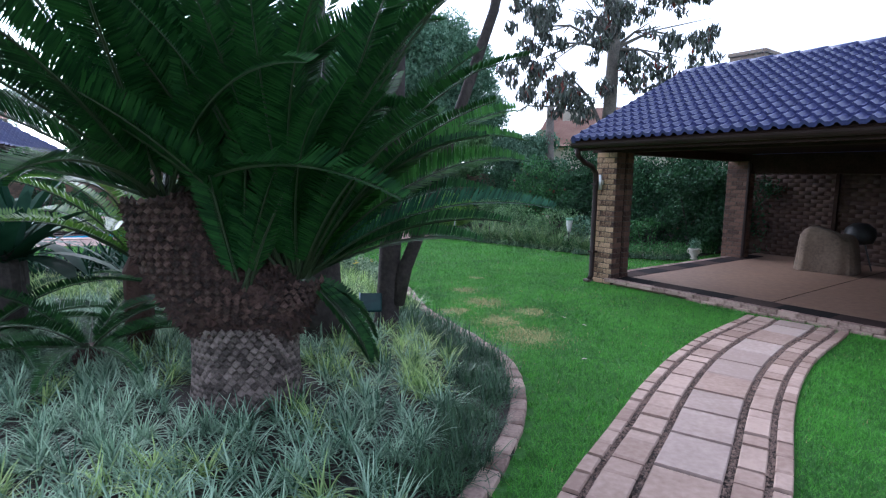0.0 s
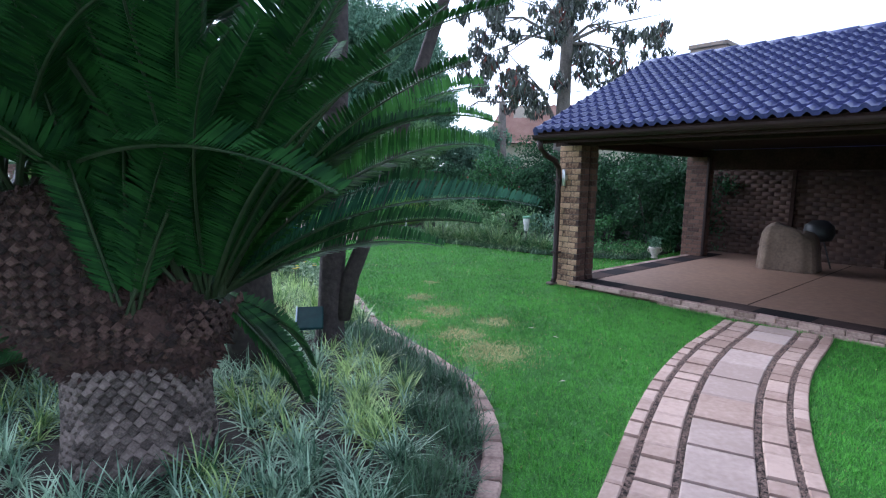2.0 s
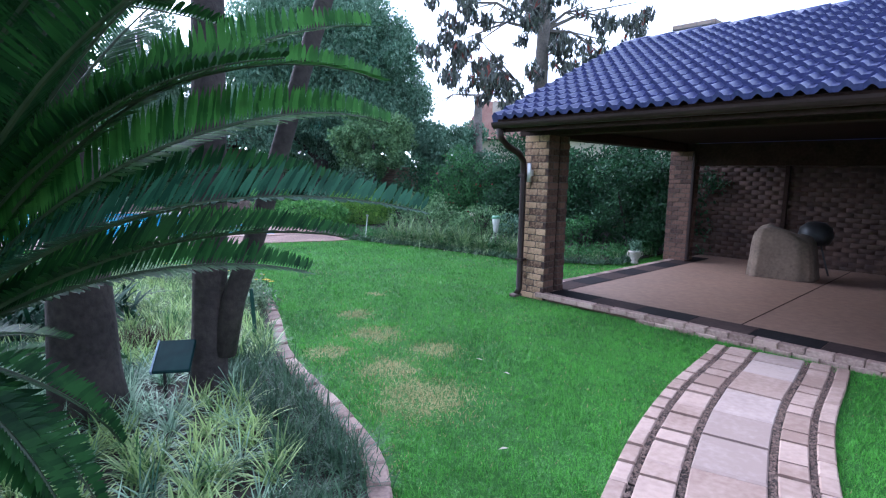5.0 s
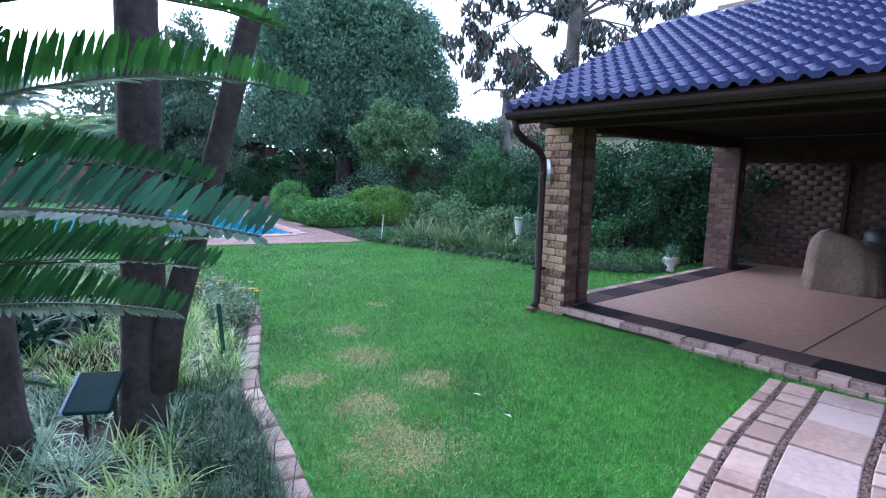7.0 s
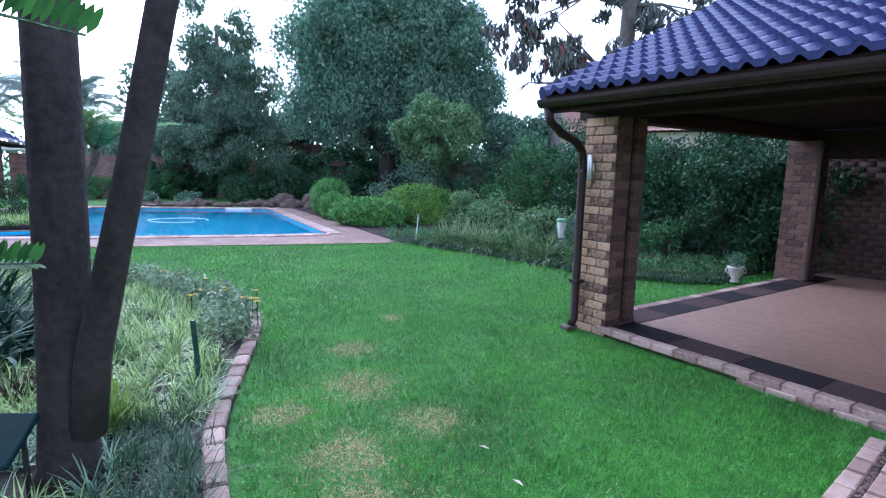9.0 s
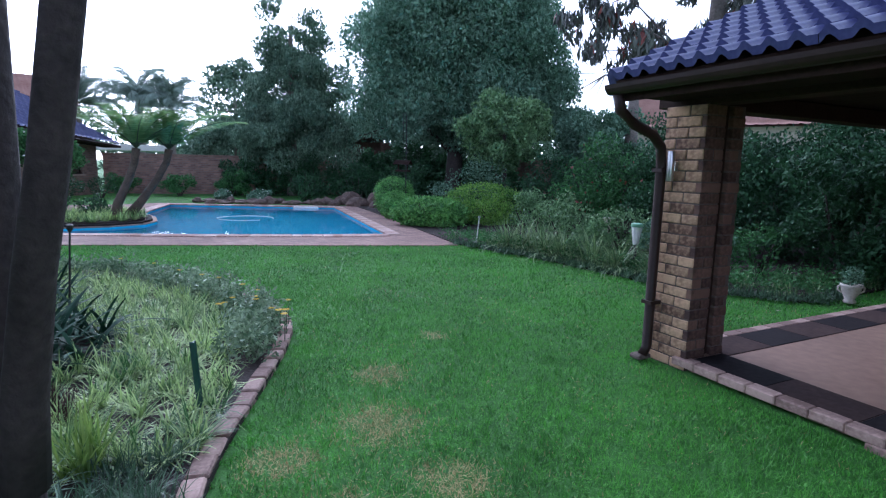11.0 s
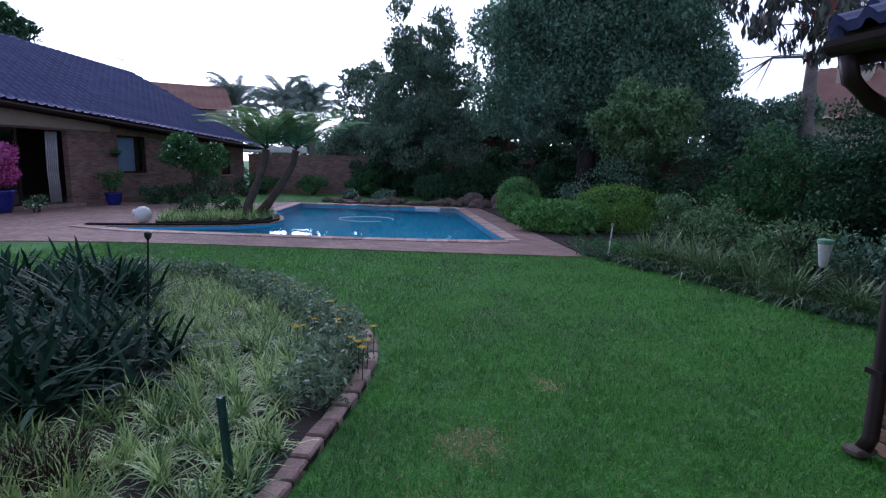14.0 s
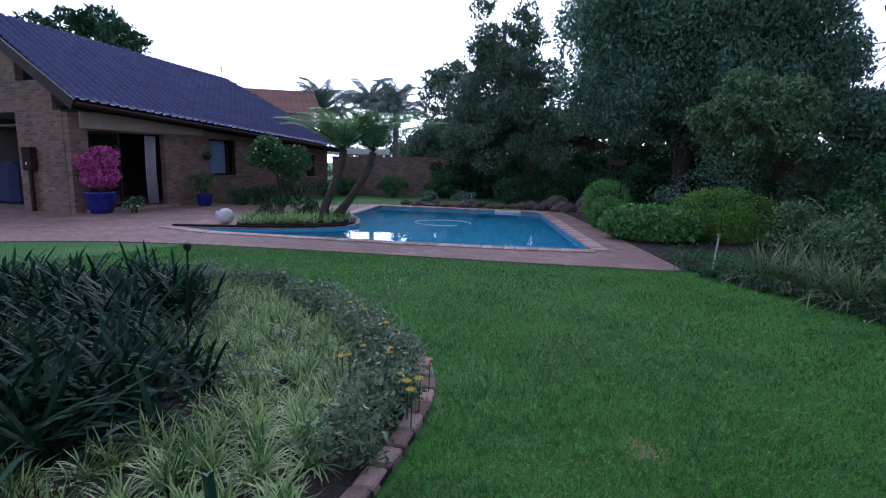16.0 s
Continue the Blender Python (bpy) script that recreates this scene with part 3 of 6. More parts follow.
def wavy_roof(length, run, col=0.3, row=0.34, high=0.035, hip=0.0):
    """A tiled slope as one surface: x along the eave, y up the slope, rolls across and laps along it."""
    xs = np.arange(0, length, col / 6)
    ys, lift = [], []
    for k in range(int(run / row) + 1):
        ys += [k * row, min((k + 1) * row, run) - 0.001]
        lift += [0.055, 0.0]
    x, y = np.meshgrid(xs, ys)
    z = np.repeat(np.array(lift)[:, None], len(xs), 1) + high * np.maximum(0, np.sin(2 * math.pi * x / col))
    a, b = x.shape
    i = np.arange(a * b).reshape(a, b)
    if hip:
        x = np.minimum(x, length - hip * y)
    return np.stack([x, y, z], 2).reshape(-1, 3), np.stack([i[:-1, :-1], i[:-1, 1:], i[1:, 1:], i[1:, :-1]], 2).reshape(-1, 4)


# ---- pavilion: local x along the front, y into it ----
PAV = pose(2.57, 9.0, 0, 0, 0, -48.0)
UP = 0.1
END, BACK, EAVE, EAVE_Z, RIDGE_Y, RIDGE_Z, PLATE = 8.3, 5.75, -0.63, 2.27, 2.4, 3.66, 2.12
pavilion = thing("pavilion", "open brick garden pavilion with a slate blue tiled gable roof", "pavilion", PAV)
part("floor_slab", block(-0.28, END, 0.06, BACK, -0.05, UP), PATIO, pavilion, "smooth brownish screed floor")
part("joint", block(2.24, 2.252, 0.4, BACK, UP, UP + 0.003), TIMBER, pavilion, "dark joint across the floor")
# edging of the floor
bit = solid("edge_brick", block(-0.105, 0.105, -0.055, 0.055, -0.045, 0.045, 0.008), KERB)
for row, (z, inset) in enumerate(((0.0, 0.0), (0.075, 0.012))):
    for i in range(40):
        x = -0.1 + i * 0.217 + row * 0.1
        if x < END and (row or x > 1.3):
            part("edge_brick", bit, parent=pavilion, at=pose(x, 0.005 + inset + random.uniform(-0.006, 0.006), z + random.uniform(-0.003, 0.003), random.uniform(-2, 2), 0, random.uniform(-1.5, 1.5)) @ Matrix.Diagonal((1, 1, 0.7 if row else 1, 1)))
for i in range(22):
    part("edge_brick", bit, parent=pavilion, at=pose(-0.33, 0.6 + i * 0.217, 0.065, 0, 0, 90 + random.uniform(-1.5, 1.5)))
slate = solid("border_tile", block(-0.298, 0.298, -0.178, 0.178, 0, 0.006, 0.002), DARK_TILE)
earth = solid("border_tile", block(-0.298, 0.298, -0.178, 0.178, 0, 0.006, 0.002), BROWN_TILE)
for i in range(14):
    part("border_tile", slate if i % 2 == 0 else earth, parent=pavilion, at=pose(0.32 + i * 0.6, 0.245, UP))
for i in range(8):
    part("border_tile", slate if i % 2 else earth, parent=pavilion, at=pose(-0.1, 0.72 + i * 0.6, UP, 0, 0, 90))

# brick piers, each brick laid in a staggered bond round a mortar core
half = solid("brick", block(-0.053, 0.053, -0.055, 0.055, -0.037, 0.037, 0.005), BRICK)
whole = solid("brick", block(-0.11, 0.11, -0.055, 0.055, -0.037, 0.037, 0.005), BRICK)


# darker copies of the bricks, shade in the colour, for shaded pier faces
shaded_half, shaded_whole = half.copy(), whole.copy()
for me in (shaded_half, shaded_whole):
    me.materials[0] = SHADED_BRICK


def pier(x, y, wide, deep, courses, sides=("front", "right"), meshes=(half, whole), flank=None, lab="brick pier of mottled golden brown bricks carrying the roof"):
    p = thing("brick_pier", lab, "pier", PAV @ pose(x, y, 0), "pavilion piers")
    part("core", block(0.008, wide - 0.008, 0.008, deep - 0.008, 0, courses * 0.085), MORTAR, p)
    for c in range(courses):
        z = 0.043 + c * 0.085
        for side in sides:
            length = wide if side == "front" else deep
            first = 0.116 if (c % 2) == (side == "front") else 0.232
            s, odd = 0.0, first
            while s < length - 0.05:
                w = min(odd, length - s)
                kind_of = meshes if side == "front" else flank or meshes
                me, full = (kind_of[0], 0.106) if w < 0.17 else (kind_of[1], 0.22)
                m = s + w / 2
                wob = random.uniform(-0.003, 0.003)
                here = pose(m, 0.055 + wob, z) if side == "front" else pose(wide - 0.055 + wob, m, z, 0, 0, 90) if side == "right" else pose(0.055 + wob, m, z, 0, 0, 90)
                part("brick", me, parent=p, at=here @ Matrix.Diagonal(((w - 0.011) / full, 1, 1, 1)))
                s, odd = s + w, 0.232
    return p


# right flank, second pier and rear pier take the shade-coloured bricks
pier(-0.39, 0.0, 0.39, 0.232, 25, flank=(shaded_half, shaded_whole))
pier(-0.40, 0.30, 0.40, 0.16, 25, ("right",), (shaded_half, shaded_whole), None, "narrow brick pier behind the timber post, its shade in the brick colour")
pier(3.72, 0.0, 0.46, 0.232, 25, ("front", "left"))
pier(7.84, 0.0, 0.46, 0.232, 25, ("front", "left"))
pier(-0.5, 4.5, 0.42, 0.35, 25, ("front", "right"), (shaded_half, shaded_whole), None, "rear brick pier beside a downpipe, its shade in the brick colour")
post = thing("timber_post", "dark brown timber post between the brick piers", "post", PAV @ pose(-0.2, 0.265, 0))
part("shaft", block(-0.19, 0.16, -0.033, 0.033, 0, PLATE), TIMBER, post)
tagged(part("pipe_strip", tube([PAV @ Vector((-0.03, 4.47, 0.14)), PAV @ Vector((-0.03, 4.47, 2.1))], [0.035, 0.035], 8), GUTTER), "dark brown downpipe against the rear pier", "downpipe")

# beams, ceiling
for nm, a in (("front_beam", (-0.5, END, 0.03, 0.24)), ("rear_beam", (-0.5, END, 4.55, 4.8)), ("side_beam", (-0.42, -0.2, 0.24, 4.55))):
    part(nm, block(a[0], a[1], a[2], a[3], PLATE - 0.25 * (nm == "rear_beam"), PLATE + 0.14, 0.006), TIMBER, pavilion, "dark brown timber beam")
under = thing("ceiling", "dark boarded ceiling under the pavilion roof", "ceiling", PAV, kind="structure")
bm = bmesh.new()
for i in range(24):
    y0 = 0.24 + i * 0.18
    box(bm, -0.42, END, y0 + 0.004, y0 + 0.176, PLATE + 0.15, PLATE + 0.17)
part("boards", bm, CEILING, under)
# soffit and fascia along the eave
part("soffit", block(-0.36, END, EAVE + 0.06, 0.05, PLATE + 0.05, PLATE + 0.075), CEILING, pavilion, "dark boarded soffit")
part("fascia", block(-0.36, END, EAVE + 0.03, EAVE + 0.06, PLATE + 0.0, EAVE_Z), TIMBER, pavilion)
gut = bmesh.new()
for a, b in zip(np.linspace(-0.1, -math.pi + 0.1, 9)[:-1], np.linspace(-0.1, -math.pi + 0.1, 9)[1:]):
    q = [gut.verts.new((x, EAVE - 0.035 + 0.06 * math.cos(t), EAVE_Z - 0.03 + 0.08 * math.sin(t))) for t in (a, b) for x in (-0.34, END)]
    gut.faces.new((q[0], q[1], q[3], q[2]))
part("gutter", gut, GUTTER, pavilion, "dark brown half-round gutter")

# roof tiles: two waves wide, lapped row over row
SLOPE = math.atan2(RIDGE_Z - EAVE_Z, RIDGE_Y - EAVE)
RUN = math.hypot(RIDGE_Z - EAVE_Z, RIDGE_Y - EAVE)
ROWS_UP, TILE_W = 15, 0.3
TILE_L = RUN / ROWS_UP


def tile_shape(width, length, waves=2, steps=16, high=0.04):
    bm = bmesh.new()
    for (y0, z0), (y1, z1) in (((-0.035, 0.0), (-0.03, 0.05)), ((-0.03, 0.05), (length, 0.002))):
        r, q = [[bm.verts.new((width * (i / steps - 0.5), y, z + high * max(0.0, math.sin(2 * math.pi * waves * i / steps - 0.5)) ** 0.8)) for i in range(steps + 1)] for y, z in ((y0, z0), (y1, z1))]
        for i in range(steps):
            bm.faces.new((r[i], r[i + 1], q[i + 1], q[i]))
    return bm


roof = thing("tiled_roof", "gable roof of glossy slate blue concrete tiles", "roof", PAV)
one = solid("roof_tile", tile_shape(TILE_W, TILE_L + 0.02), ROOF_TILE, True)
FRONT = Matrix.Translation((0, EAVE, EAVE_Z)) @ pose(0, 0, 0, math.degrees(SLOPE))
for r in range(ROWS_UP):
    for c in range(19):
        part("roof_tile", one, parent=roof, at=FRONT @ pose(-0.215 + c * TILE_W + random.uniform(-0.003, 0.003), r * TILE_L, 0.015 + random.uniform(-0.002, 0.002), random.uniform(-0.3, 0.3), 0, 0))
tagged(part("far_tiles", raw("far_tiles", *wavy_roof(END - 5.27, RUN, TILE_W / 2, TILE_L, 0.04), ROOF_TILE, True), parent=roof, at=FRONT @ pose(5.335, 0, 0.02)), kind="stuff")
part("roof_deck", block(-0.36, END + 0.1, 0.0, RUN, -0.04, 0.0), TIMBER, roof, at=FRONT)
back = bmesh.new()
y1 = RIDGE_Y * 2 - EAVE + 1.2
q = [back.verts.new(p) for p in ((-0.38, RIDGE_Y, RIDGE_Z + 0.01), (END + 0.1, RIDGE_Y, RIDGE_Z + 0.01), (END + 0.1, y1, EAVE_Z - 0.45), (-0.38, y1, EAVE_Z - 0.45))]
back.faces.new(q)
bmesh.ops.solidify(back, geom=back.faces[:], thickness=0.06)
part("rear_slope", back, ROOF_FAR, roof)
cap = solid("ridge_tile", tube([(-0.2, 0, 0), (0.2, 0, 0)], [0.085, 0.1], 10), ROOF_TILE, True)
for i in range(23):
    part("ridge_tile", cap, parent=roof, at=pose(-0.2 + i * 0.38, RIDGE_Y, RIDGE_Z - 0.01))
rake = solid("verge_tile", block(-0.05, 0.05, 0, TILE_L + 0.03, -0.05, 0.05, 0.012), ROOF_TILE)
for r in range(ROWS_UP):
    part("verge_tile", rake, parent=roof, at=FRONT @ pose(-0.36, r * TILE_L, 0.01, -1.2, 0, 0))
gable = bmesh.new()
q = [gable.verts.new(p) for p in ((-0.3, EAVE + 0.3, PLATE + 0.05), (-0.3, 5.4, PLATE + 0.05), (-0.3, RIDGE_Y, RIDGE_Z - 0.06))]
gable.faces.new(q)
bmesh.ops.solidify(gable, geom=gable.faces[:], thickness=0.05)
part("gable_board", gable, TIMBER, roof)

# chimney on the far side of the ridge
stack = thing("chimney", "pale brick chimney with a flat capping course", "chimney", PAV @ pose(-0.18, 3.6, 0))
part("shaft", block(0, 0.64, 0, 0.6, 2.6, 4.07), SKYLIT_BRICK, stack)
part("capping", block(-0.03, 0.67, -0.03, 0.63, 4.07, 4.15, 0.01), SKYLIT_BRICK, stack)

# downpipe and lamp on the first pier
pipe = thing("downpipe", "dark brown downpipe with a swan neck beside the brick pier", "downpipe", PAV)
part("pipe", tube([(-0.27, EAVE - 0.02, EAVE_Z - 0.1), (-0.27, EAVE + 0.02, EAVE_Z - 0.22), (-0.285, EAVE + 0.18, EAVE_Z - 0.31), (-0.33, -0.2, 1.9), (-0.335, -0.09, 1.8), (-0.335, -0.07, 1.65), (-0.335, -0.07, 0.12), (-0.34, -0.11, 0.05)], [0.042] * 8, 10), GUTTER, pipe, smooth=True)
for z in (0.5, 1.6):
    part("bracket", block(-0.385, -0.285, -0.12, 0.0, z, z + 0.03), GUTTER, pipe)
part("shoe", block(-0.41, -0.3, -0.19, -0.04, 0.02, 0.06, 0.01), MORTAR, pipe, "small grey concrete shoe")
lamp = thing("wall_lamp", "slim steel cylinder lamp on the brick pier", "lamp", PAV @ pose(-0.25, -0.06, 1.65))
part("cylinder", lathe([(0.028, -0.12), (0.03, -0.115), (0.03, 0.115), (0.028, 0.12)], 14), STEEL, lamp, smooth=True)
part("bracket", block(-0.025, 0.025, 0.02, 0.062, -0.04, 0.04, 0.004), STEEL, lamp)

# back wall of separate bricks and its iron posts
def brick_boxes(length, height, deep=0.02, w=0.232, h=0.085):
    """Wall bricks in running bond, face towards -y, as arrays."""
    corners = np.array([(x, y, z) for z in (0, 1) for y in (0, 1) for x in (0, 1)], float)
    quads = np.array([(0, 1, 5, 4), (1, 3, 7, 5), (2, 0, 4, 6), (4, 5, 7, 6)])
    vs, fs, k = [], [], 0
    for c in range(int(height / h)):
        for i in range(int(length / w) + 1):
            x0 = i * w - (c % 2) * w / 2
            a, b = max(x0, 0), min(x0 + w - 0.008, length)
            if b - a > 0.03:
                vs.append(corners * (b - a, deep, h - 0.008) + (a, 0.008 + RNG.uniform(-0.0015, 0.0015), c * h))
                fs.append(quads + 8 * k)
                k += 1
    return np.concatenate(vs), np.concatenate(fs)


# added out of view: closes the far end so the interior stays dark
part("side_wall", block(END, END + 0.23, 0.0, BACK + 0.2, 0, 2.4), FAR_BRICK, pavilion, "unseen brick end wall added to keep light out of the pavilion")
wall = tagged(part("wall_rear", block(0, 10.0, 0.012, 0.2, 0, 2.35), WALL_BRICK), "brown brick boundary wall behind the pavilion", "wall", kind="structure")
wall.matrix_world = PAV @ pose(-0.6, 5.75, 0)
tagged(part("brick_face", raw("brick_face", *brick_boxes(10.0, 2.35), WALL_BRICK), parent=wall), kind="stuff")
for x in (1.15, 2.75, 4.4):
    tagged(part("iron_post", block(-0.035, 0.035, -0.07, 0.0, 0, 2.3, 0.004), TIMBER), "dark brown upright against the brick wall", "post", "wall uprights").matrix_world = PAV @ pose(x, 5.75, UP)

# ---- house across the garden ----
HOUSE = pose(-17.11, 12.2, 0, 0, 0, 104.5)   # local x runs along the garden front, y points away from the garden
house = thing("house", "single-storey brown brick house with a slate blue tiled roof", "house", HOUSE)


def house_wall(nm, x0, x1, z1, holes, y=0.0):
    """A front wall with rectangular holes (x0, x1, z0, z1), made of piers and bands end to end."""
    xs = sorted({x0, x1, *[h[0] for h in holes], *[h[1] for h in holes]})
    for a, b in zip(xs, xs[1:]):
        here = [h for h in holes if h[0] <= a and h[1] >= b]
        z = 0.0
        for h in sorted(here, key=lambda h: h[2]):
            if h[2] > z:
                part(nm, block(a, b, y, y + 0.23, z, h[2]), FAR_BRICK, house)
            z = h[3]
        if z < z1:
            part(nm, block(a, b, y, y + 0.23, z, z1), FAR_BRICK, house)


house_wall("front_wall", 0.0, 12.7, 2.6, [(0.55, 3.2, 0.12, 2.45), (5.15, 6.5, 1.05, 2.42), (11.0, 11.7, 0.92, 1.95)])
part("end_wall", block(12.47, 12.7, 0.23, 6.0, 0, 2.6), FAR_BRICK, house)
part("gable_pier", block(-0.02, 0.22, 0.232, 2.4, 0, 3.0), FAR_BRICK, house, "brick gable wall beside the patio")
part("gable_head", block(-0.02, 0.22, 0.6, 7.8, 3.0, 3.9), FAR_BRICK, house)
part("gable_peak", block(-0.02, 0.22, 2.2, 6.2, 3.9, 4.9), FAR_BRICK, house)
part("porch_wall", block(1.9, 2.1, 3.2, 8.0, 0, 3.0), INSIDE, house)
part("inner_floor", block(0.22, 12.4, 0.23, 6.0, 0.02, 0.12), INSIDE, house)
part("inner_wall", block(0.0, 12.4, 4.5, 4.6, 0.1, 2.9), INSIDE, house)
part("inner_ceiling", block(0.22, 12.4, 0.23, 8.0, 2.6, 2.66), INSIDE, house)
part("step", block(0.3, 3.4, -0.35, 0.0, 0.0, 0.11, 0.01), KERB, house, "low brick doorstep")


def glazing(nm, x0, x1, z0, z1, bars, frame_m, label):
    w = part(nm, block(x0, x1, 0.09, 0.1, z0, z1), GLASS, house, label)
    w.visible_shadow = False
    for a in (x0, x1 - 0.07, *bars):
        part("window_frame", block(a, a + 0.07, 0.06, 0.13, z0, z1), frame_m, w)
    for z in (z0, z1 - 0.07):
        part("window_frame", block(x0, x1, 0.055, 0.135, z, z + 0.07), frame_m, w)
    return w


glazing("sliding_door", 0.55, 1.6, 0.12, 2.45, (), TIMBER, "dark framed glass sliding door, half open")
win = glazing("window", 5.15, 6.5, 1.05, 2.42, (6.05,), TIMBER, "window with a dark frame and a drawn pale blind")
part("blind", block(5.2, 6.08, 0.16, 0.17, 1.07, 2.4), BLUE_LABEL, house, "pale bluish blind behind the window")
part("window_sill", block(5.05, 6.6, -0.06, 0.06, 0.99, 1.05), KERB, house)
glazing("window", 11.0, 11.7, 0.92, 1.95, (), TIMBER, "narrow window with a dark frame")
part("window_sill", block(10.9, 11.8, -0.06, 0.06, 0.86, 0.92), KERB, house)
roll = bmesh.new()
box(roll, 0.3, 4.8, -0.12, -0.02, 2.5, 3.0, 0.02)
part("awning", roll, BLIND, house, "rolled beige canvas awning over the patio door")
drape = bmesh.new()
for i in range(12):
    x = 2.7 + i * 0.035
    tube([(x, 0.3 + 0.03 * (i % 2), 0.14), (x - 0.03, 0.3 + 0.03 * (i % 2), 1.2), (x + 0.01, 0.3 + 0.03 * (i % 2), 2.42)], [0.028, 0.02, 0.028], 6, drape)
part("curtain", drape, CURTAIN, house, "pale curtain gathered at the side of the door", smooth=True)
LONG, FALL = 13.6, 4.0
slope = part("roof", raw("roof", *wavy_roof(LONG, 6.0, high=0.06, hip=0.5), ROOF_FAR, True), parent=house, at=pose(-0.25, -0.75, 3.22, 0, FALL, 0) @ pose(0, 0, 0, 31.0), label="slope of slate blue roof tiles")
part("underlay", block(0, LONG - 3.2, 0.02, 6.0, -0.05, -0.01), TIMBER, slope)
part("gutter", block(0, LONG, -0.1, 0.02, -0.12, -0.01, 0.02), GUTTER, slope)
part("soffit", block(0, LONG, 0.05, 0.8, -0.14, -0.1), CEILING, house, at=pose(-0.25, -0.75, 3.22, 0, FALL, 0))
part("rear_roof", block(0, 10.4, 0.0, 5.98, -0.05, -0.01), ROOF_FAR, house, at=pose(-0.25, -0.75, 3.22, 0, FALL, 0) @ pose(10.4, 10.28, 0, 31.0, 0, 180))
part("bargeboard", block(-0.06, 0.0, -0.05, 6.2, -0.26, 0.05), GUTTER, house, at=pose(-0.25, -0.75, 3.22, 31.0), label="dark brown bargeboard")
part("header", block(0.0, 6.5, 0.0, 0.23, 2.6, 2.95), FAR_BRICK, house)
box_ = thing("meter_box", "dark brown metal box on a post by the brick pier", "box", HOUSE @ pose(-0.1, 1.7, 0, 0, 0, -90))
part("case", block(-0.2, 0.2, -0.14, 0.06, 1.25, 1.95, 0.01), TIMBER, box_)
part("post", block(-0.06, 0.06, -0.08, 0.0, 0, 1.25), TIMBER, box_)
part("label_plate", block(-0.04, 0.02, -0.145, -0.14, 1.42, 1.5), WHITE, box_)
cover = bmesh.new()
box(cover, 0.3, 1.6, 3.5, 5.6, 0.02, 1.5, 0.2)
tagged(part("covered_furniture", cover, BLUE_CLOTH), "porch furniture under a dark blue cloth cover", "furniture").matrix_world = HOUSE

# boundary walls
def garden_wall(nm, a, b, high, lab):
    run = math.hypot(b[0] - a[0], b[1] - a[1])
    w = tagged(part(nm, block(0, run, 0, 0.23, 0, high), FAR_BRICK), lab, "wall", kind="structure")
    w.matrix_world = pose(*a, 0, 0, 0, math.degrees(math.atan2(b[1] - a[1], b[0] - a[0])))
    part("wall_cap", block(-0.03, run + 0.03, -0.03, 0.26, high, high + 0.06), KERB, w)
    return w


garden_wall("wall_north", (-20.5, 25.0), (-9.5, 31.5), 1.85, "brown brick garden wall behind the shrubs")
garden_wall("wall_far", (-9.5, 31.5), (1.5, 27.0), 1.9, "brown brick garden wall behind the trees")
garden_wall("wall_east", (1.5, 27.0), (9.5, 17.0), 2.1, "brown brick garden wall behind the hedge")
garden_wall("wall_side", (9.5, 17.0), (13.0, 8.0), 2.2, "brown brick garden wall beside the pavilion")
garden_wall("wall_south", (13.0, 8.0), (9.0, -6.0), 2.2, "brown brick garden wall out of the way")

# ---- cycads ----
def frond(length, start, arch, pairs, leaflet, width, vee=28.0, sweep=55.0):
    """A feathered leaf in the x-z plane from the origin: a tapering stalk and two rows of pointed leaflets. start: how steeply it sets out; arch: how far it bends over."""
    pts = [Vector((0, 0, 0))]
    steps = 16
    heads = []
    for i in range(steps):
        a = radians(start - arch * ((i + 0.5) / steps) ** 1.4)
        heads.append(Vector((math.cos(a), 0, math.sin(a))))
        pts.append(pts[-1] + heads[-1] * (length / steps))
    heads.append(heads[-1])
    stalk = tube(pts, [0.014 * (1 - 0.8 * i / steps) for i in range(steps + 1)], 5)
    vs, fs = [], []
    for i in range(pairs):
        s = 0.1 + 0.9 * i / (pairs - 1)
        k = min(int(s * steps), steps - 1)
        f = s * steps - k
        p, d = pts[k].lerp(pts[k + 1], f), heads[k].lerp(heads[k + 1], f).normalized()
        up = Vector((-d.z, 0, d.x))
        size = leaflet * (0.5 + 0.5 * min(1, s / 0.3)) * (1 - 0.62 * max(0, s - 0.6) / 0.4) * random.uniform(0.93, 1.06)
        for side in (-1, 1):
            sw = radians(sweep + 18 * s + random.uniform(-5, 5))
            out = (Vector((0, side, 0)) * math.sin(sw) * math.cos(radians(vee)) + d * math.cos(sw) + up * math.sin(sw) * math.sin(radians(vee))).normalized()
            flat = (d - out * d.dot(out)).normalized()
            curl = up * random.uniform(-0.06, 0.02) * size
            n = len(vs)
            vs += [p, p + out * size * 0.35 + flat * width, p + out * size * 0.35 - flat * width, p + out * size * 0.75 + flat * width * 0.75 + curl * 0.5, p + out * size * 0.75 - flat * width * 0.75 + curl * 0.5, p + out * size + curl]
            fs += [(n, n + 1, n + 2), (n + 1, n + 3, n + 2), (n + 3, n + 4, n + 2), (n + 3, n + 5, n + 4)]
    return stalk, vs, fs


def frond_mesh(material, *shape):
    """The stalk and the leaflets of a frond, as two meshes."""
    stalk, vs, fs = frond(*shape)
    return solid("frond", stalk, RACHIS), raw("leaflets", vs, fs, material)


def add_frond(meshes, owner, at, label=""):
    f = part("frond", meshes[0], parent=owner, at=at, label=label)
    tagged(part("blade", meshes[1], parent=f), kind="stuff")


def aim(head, turn, roll=0.0):
    return Matrix.Translation(head) @ pose(0, 0, 0, 0, 0, turn) @ pose(0, 0, 0, roll, 0, 0)


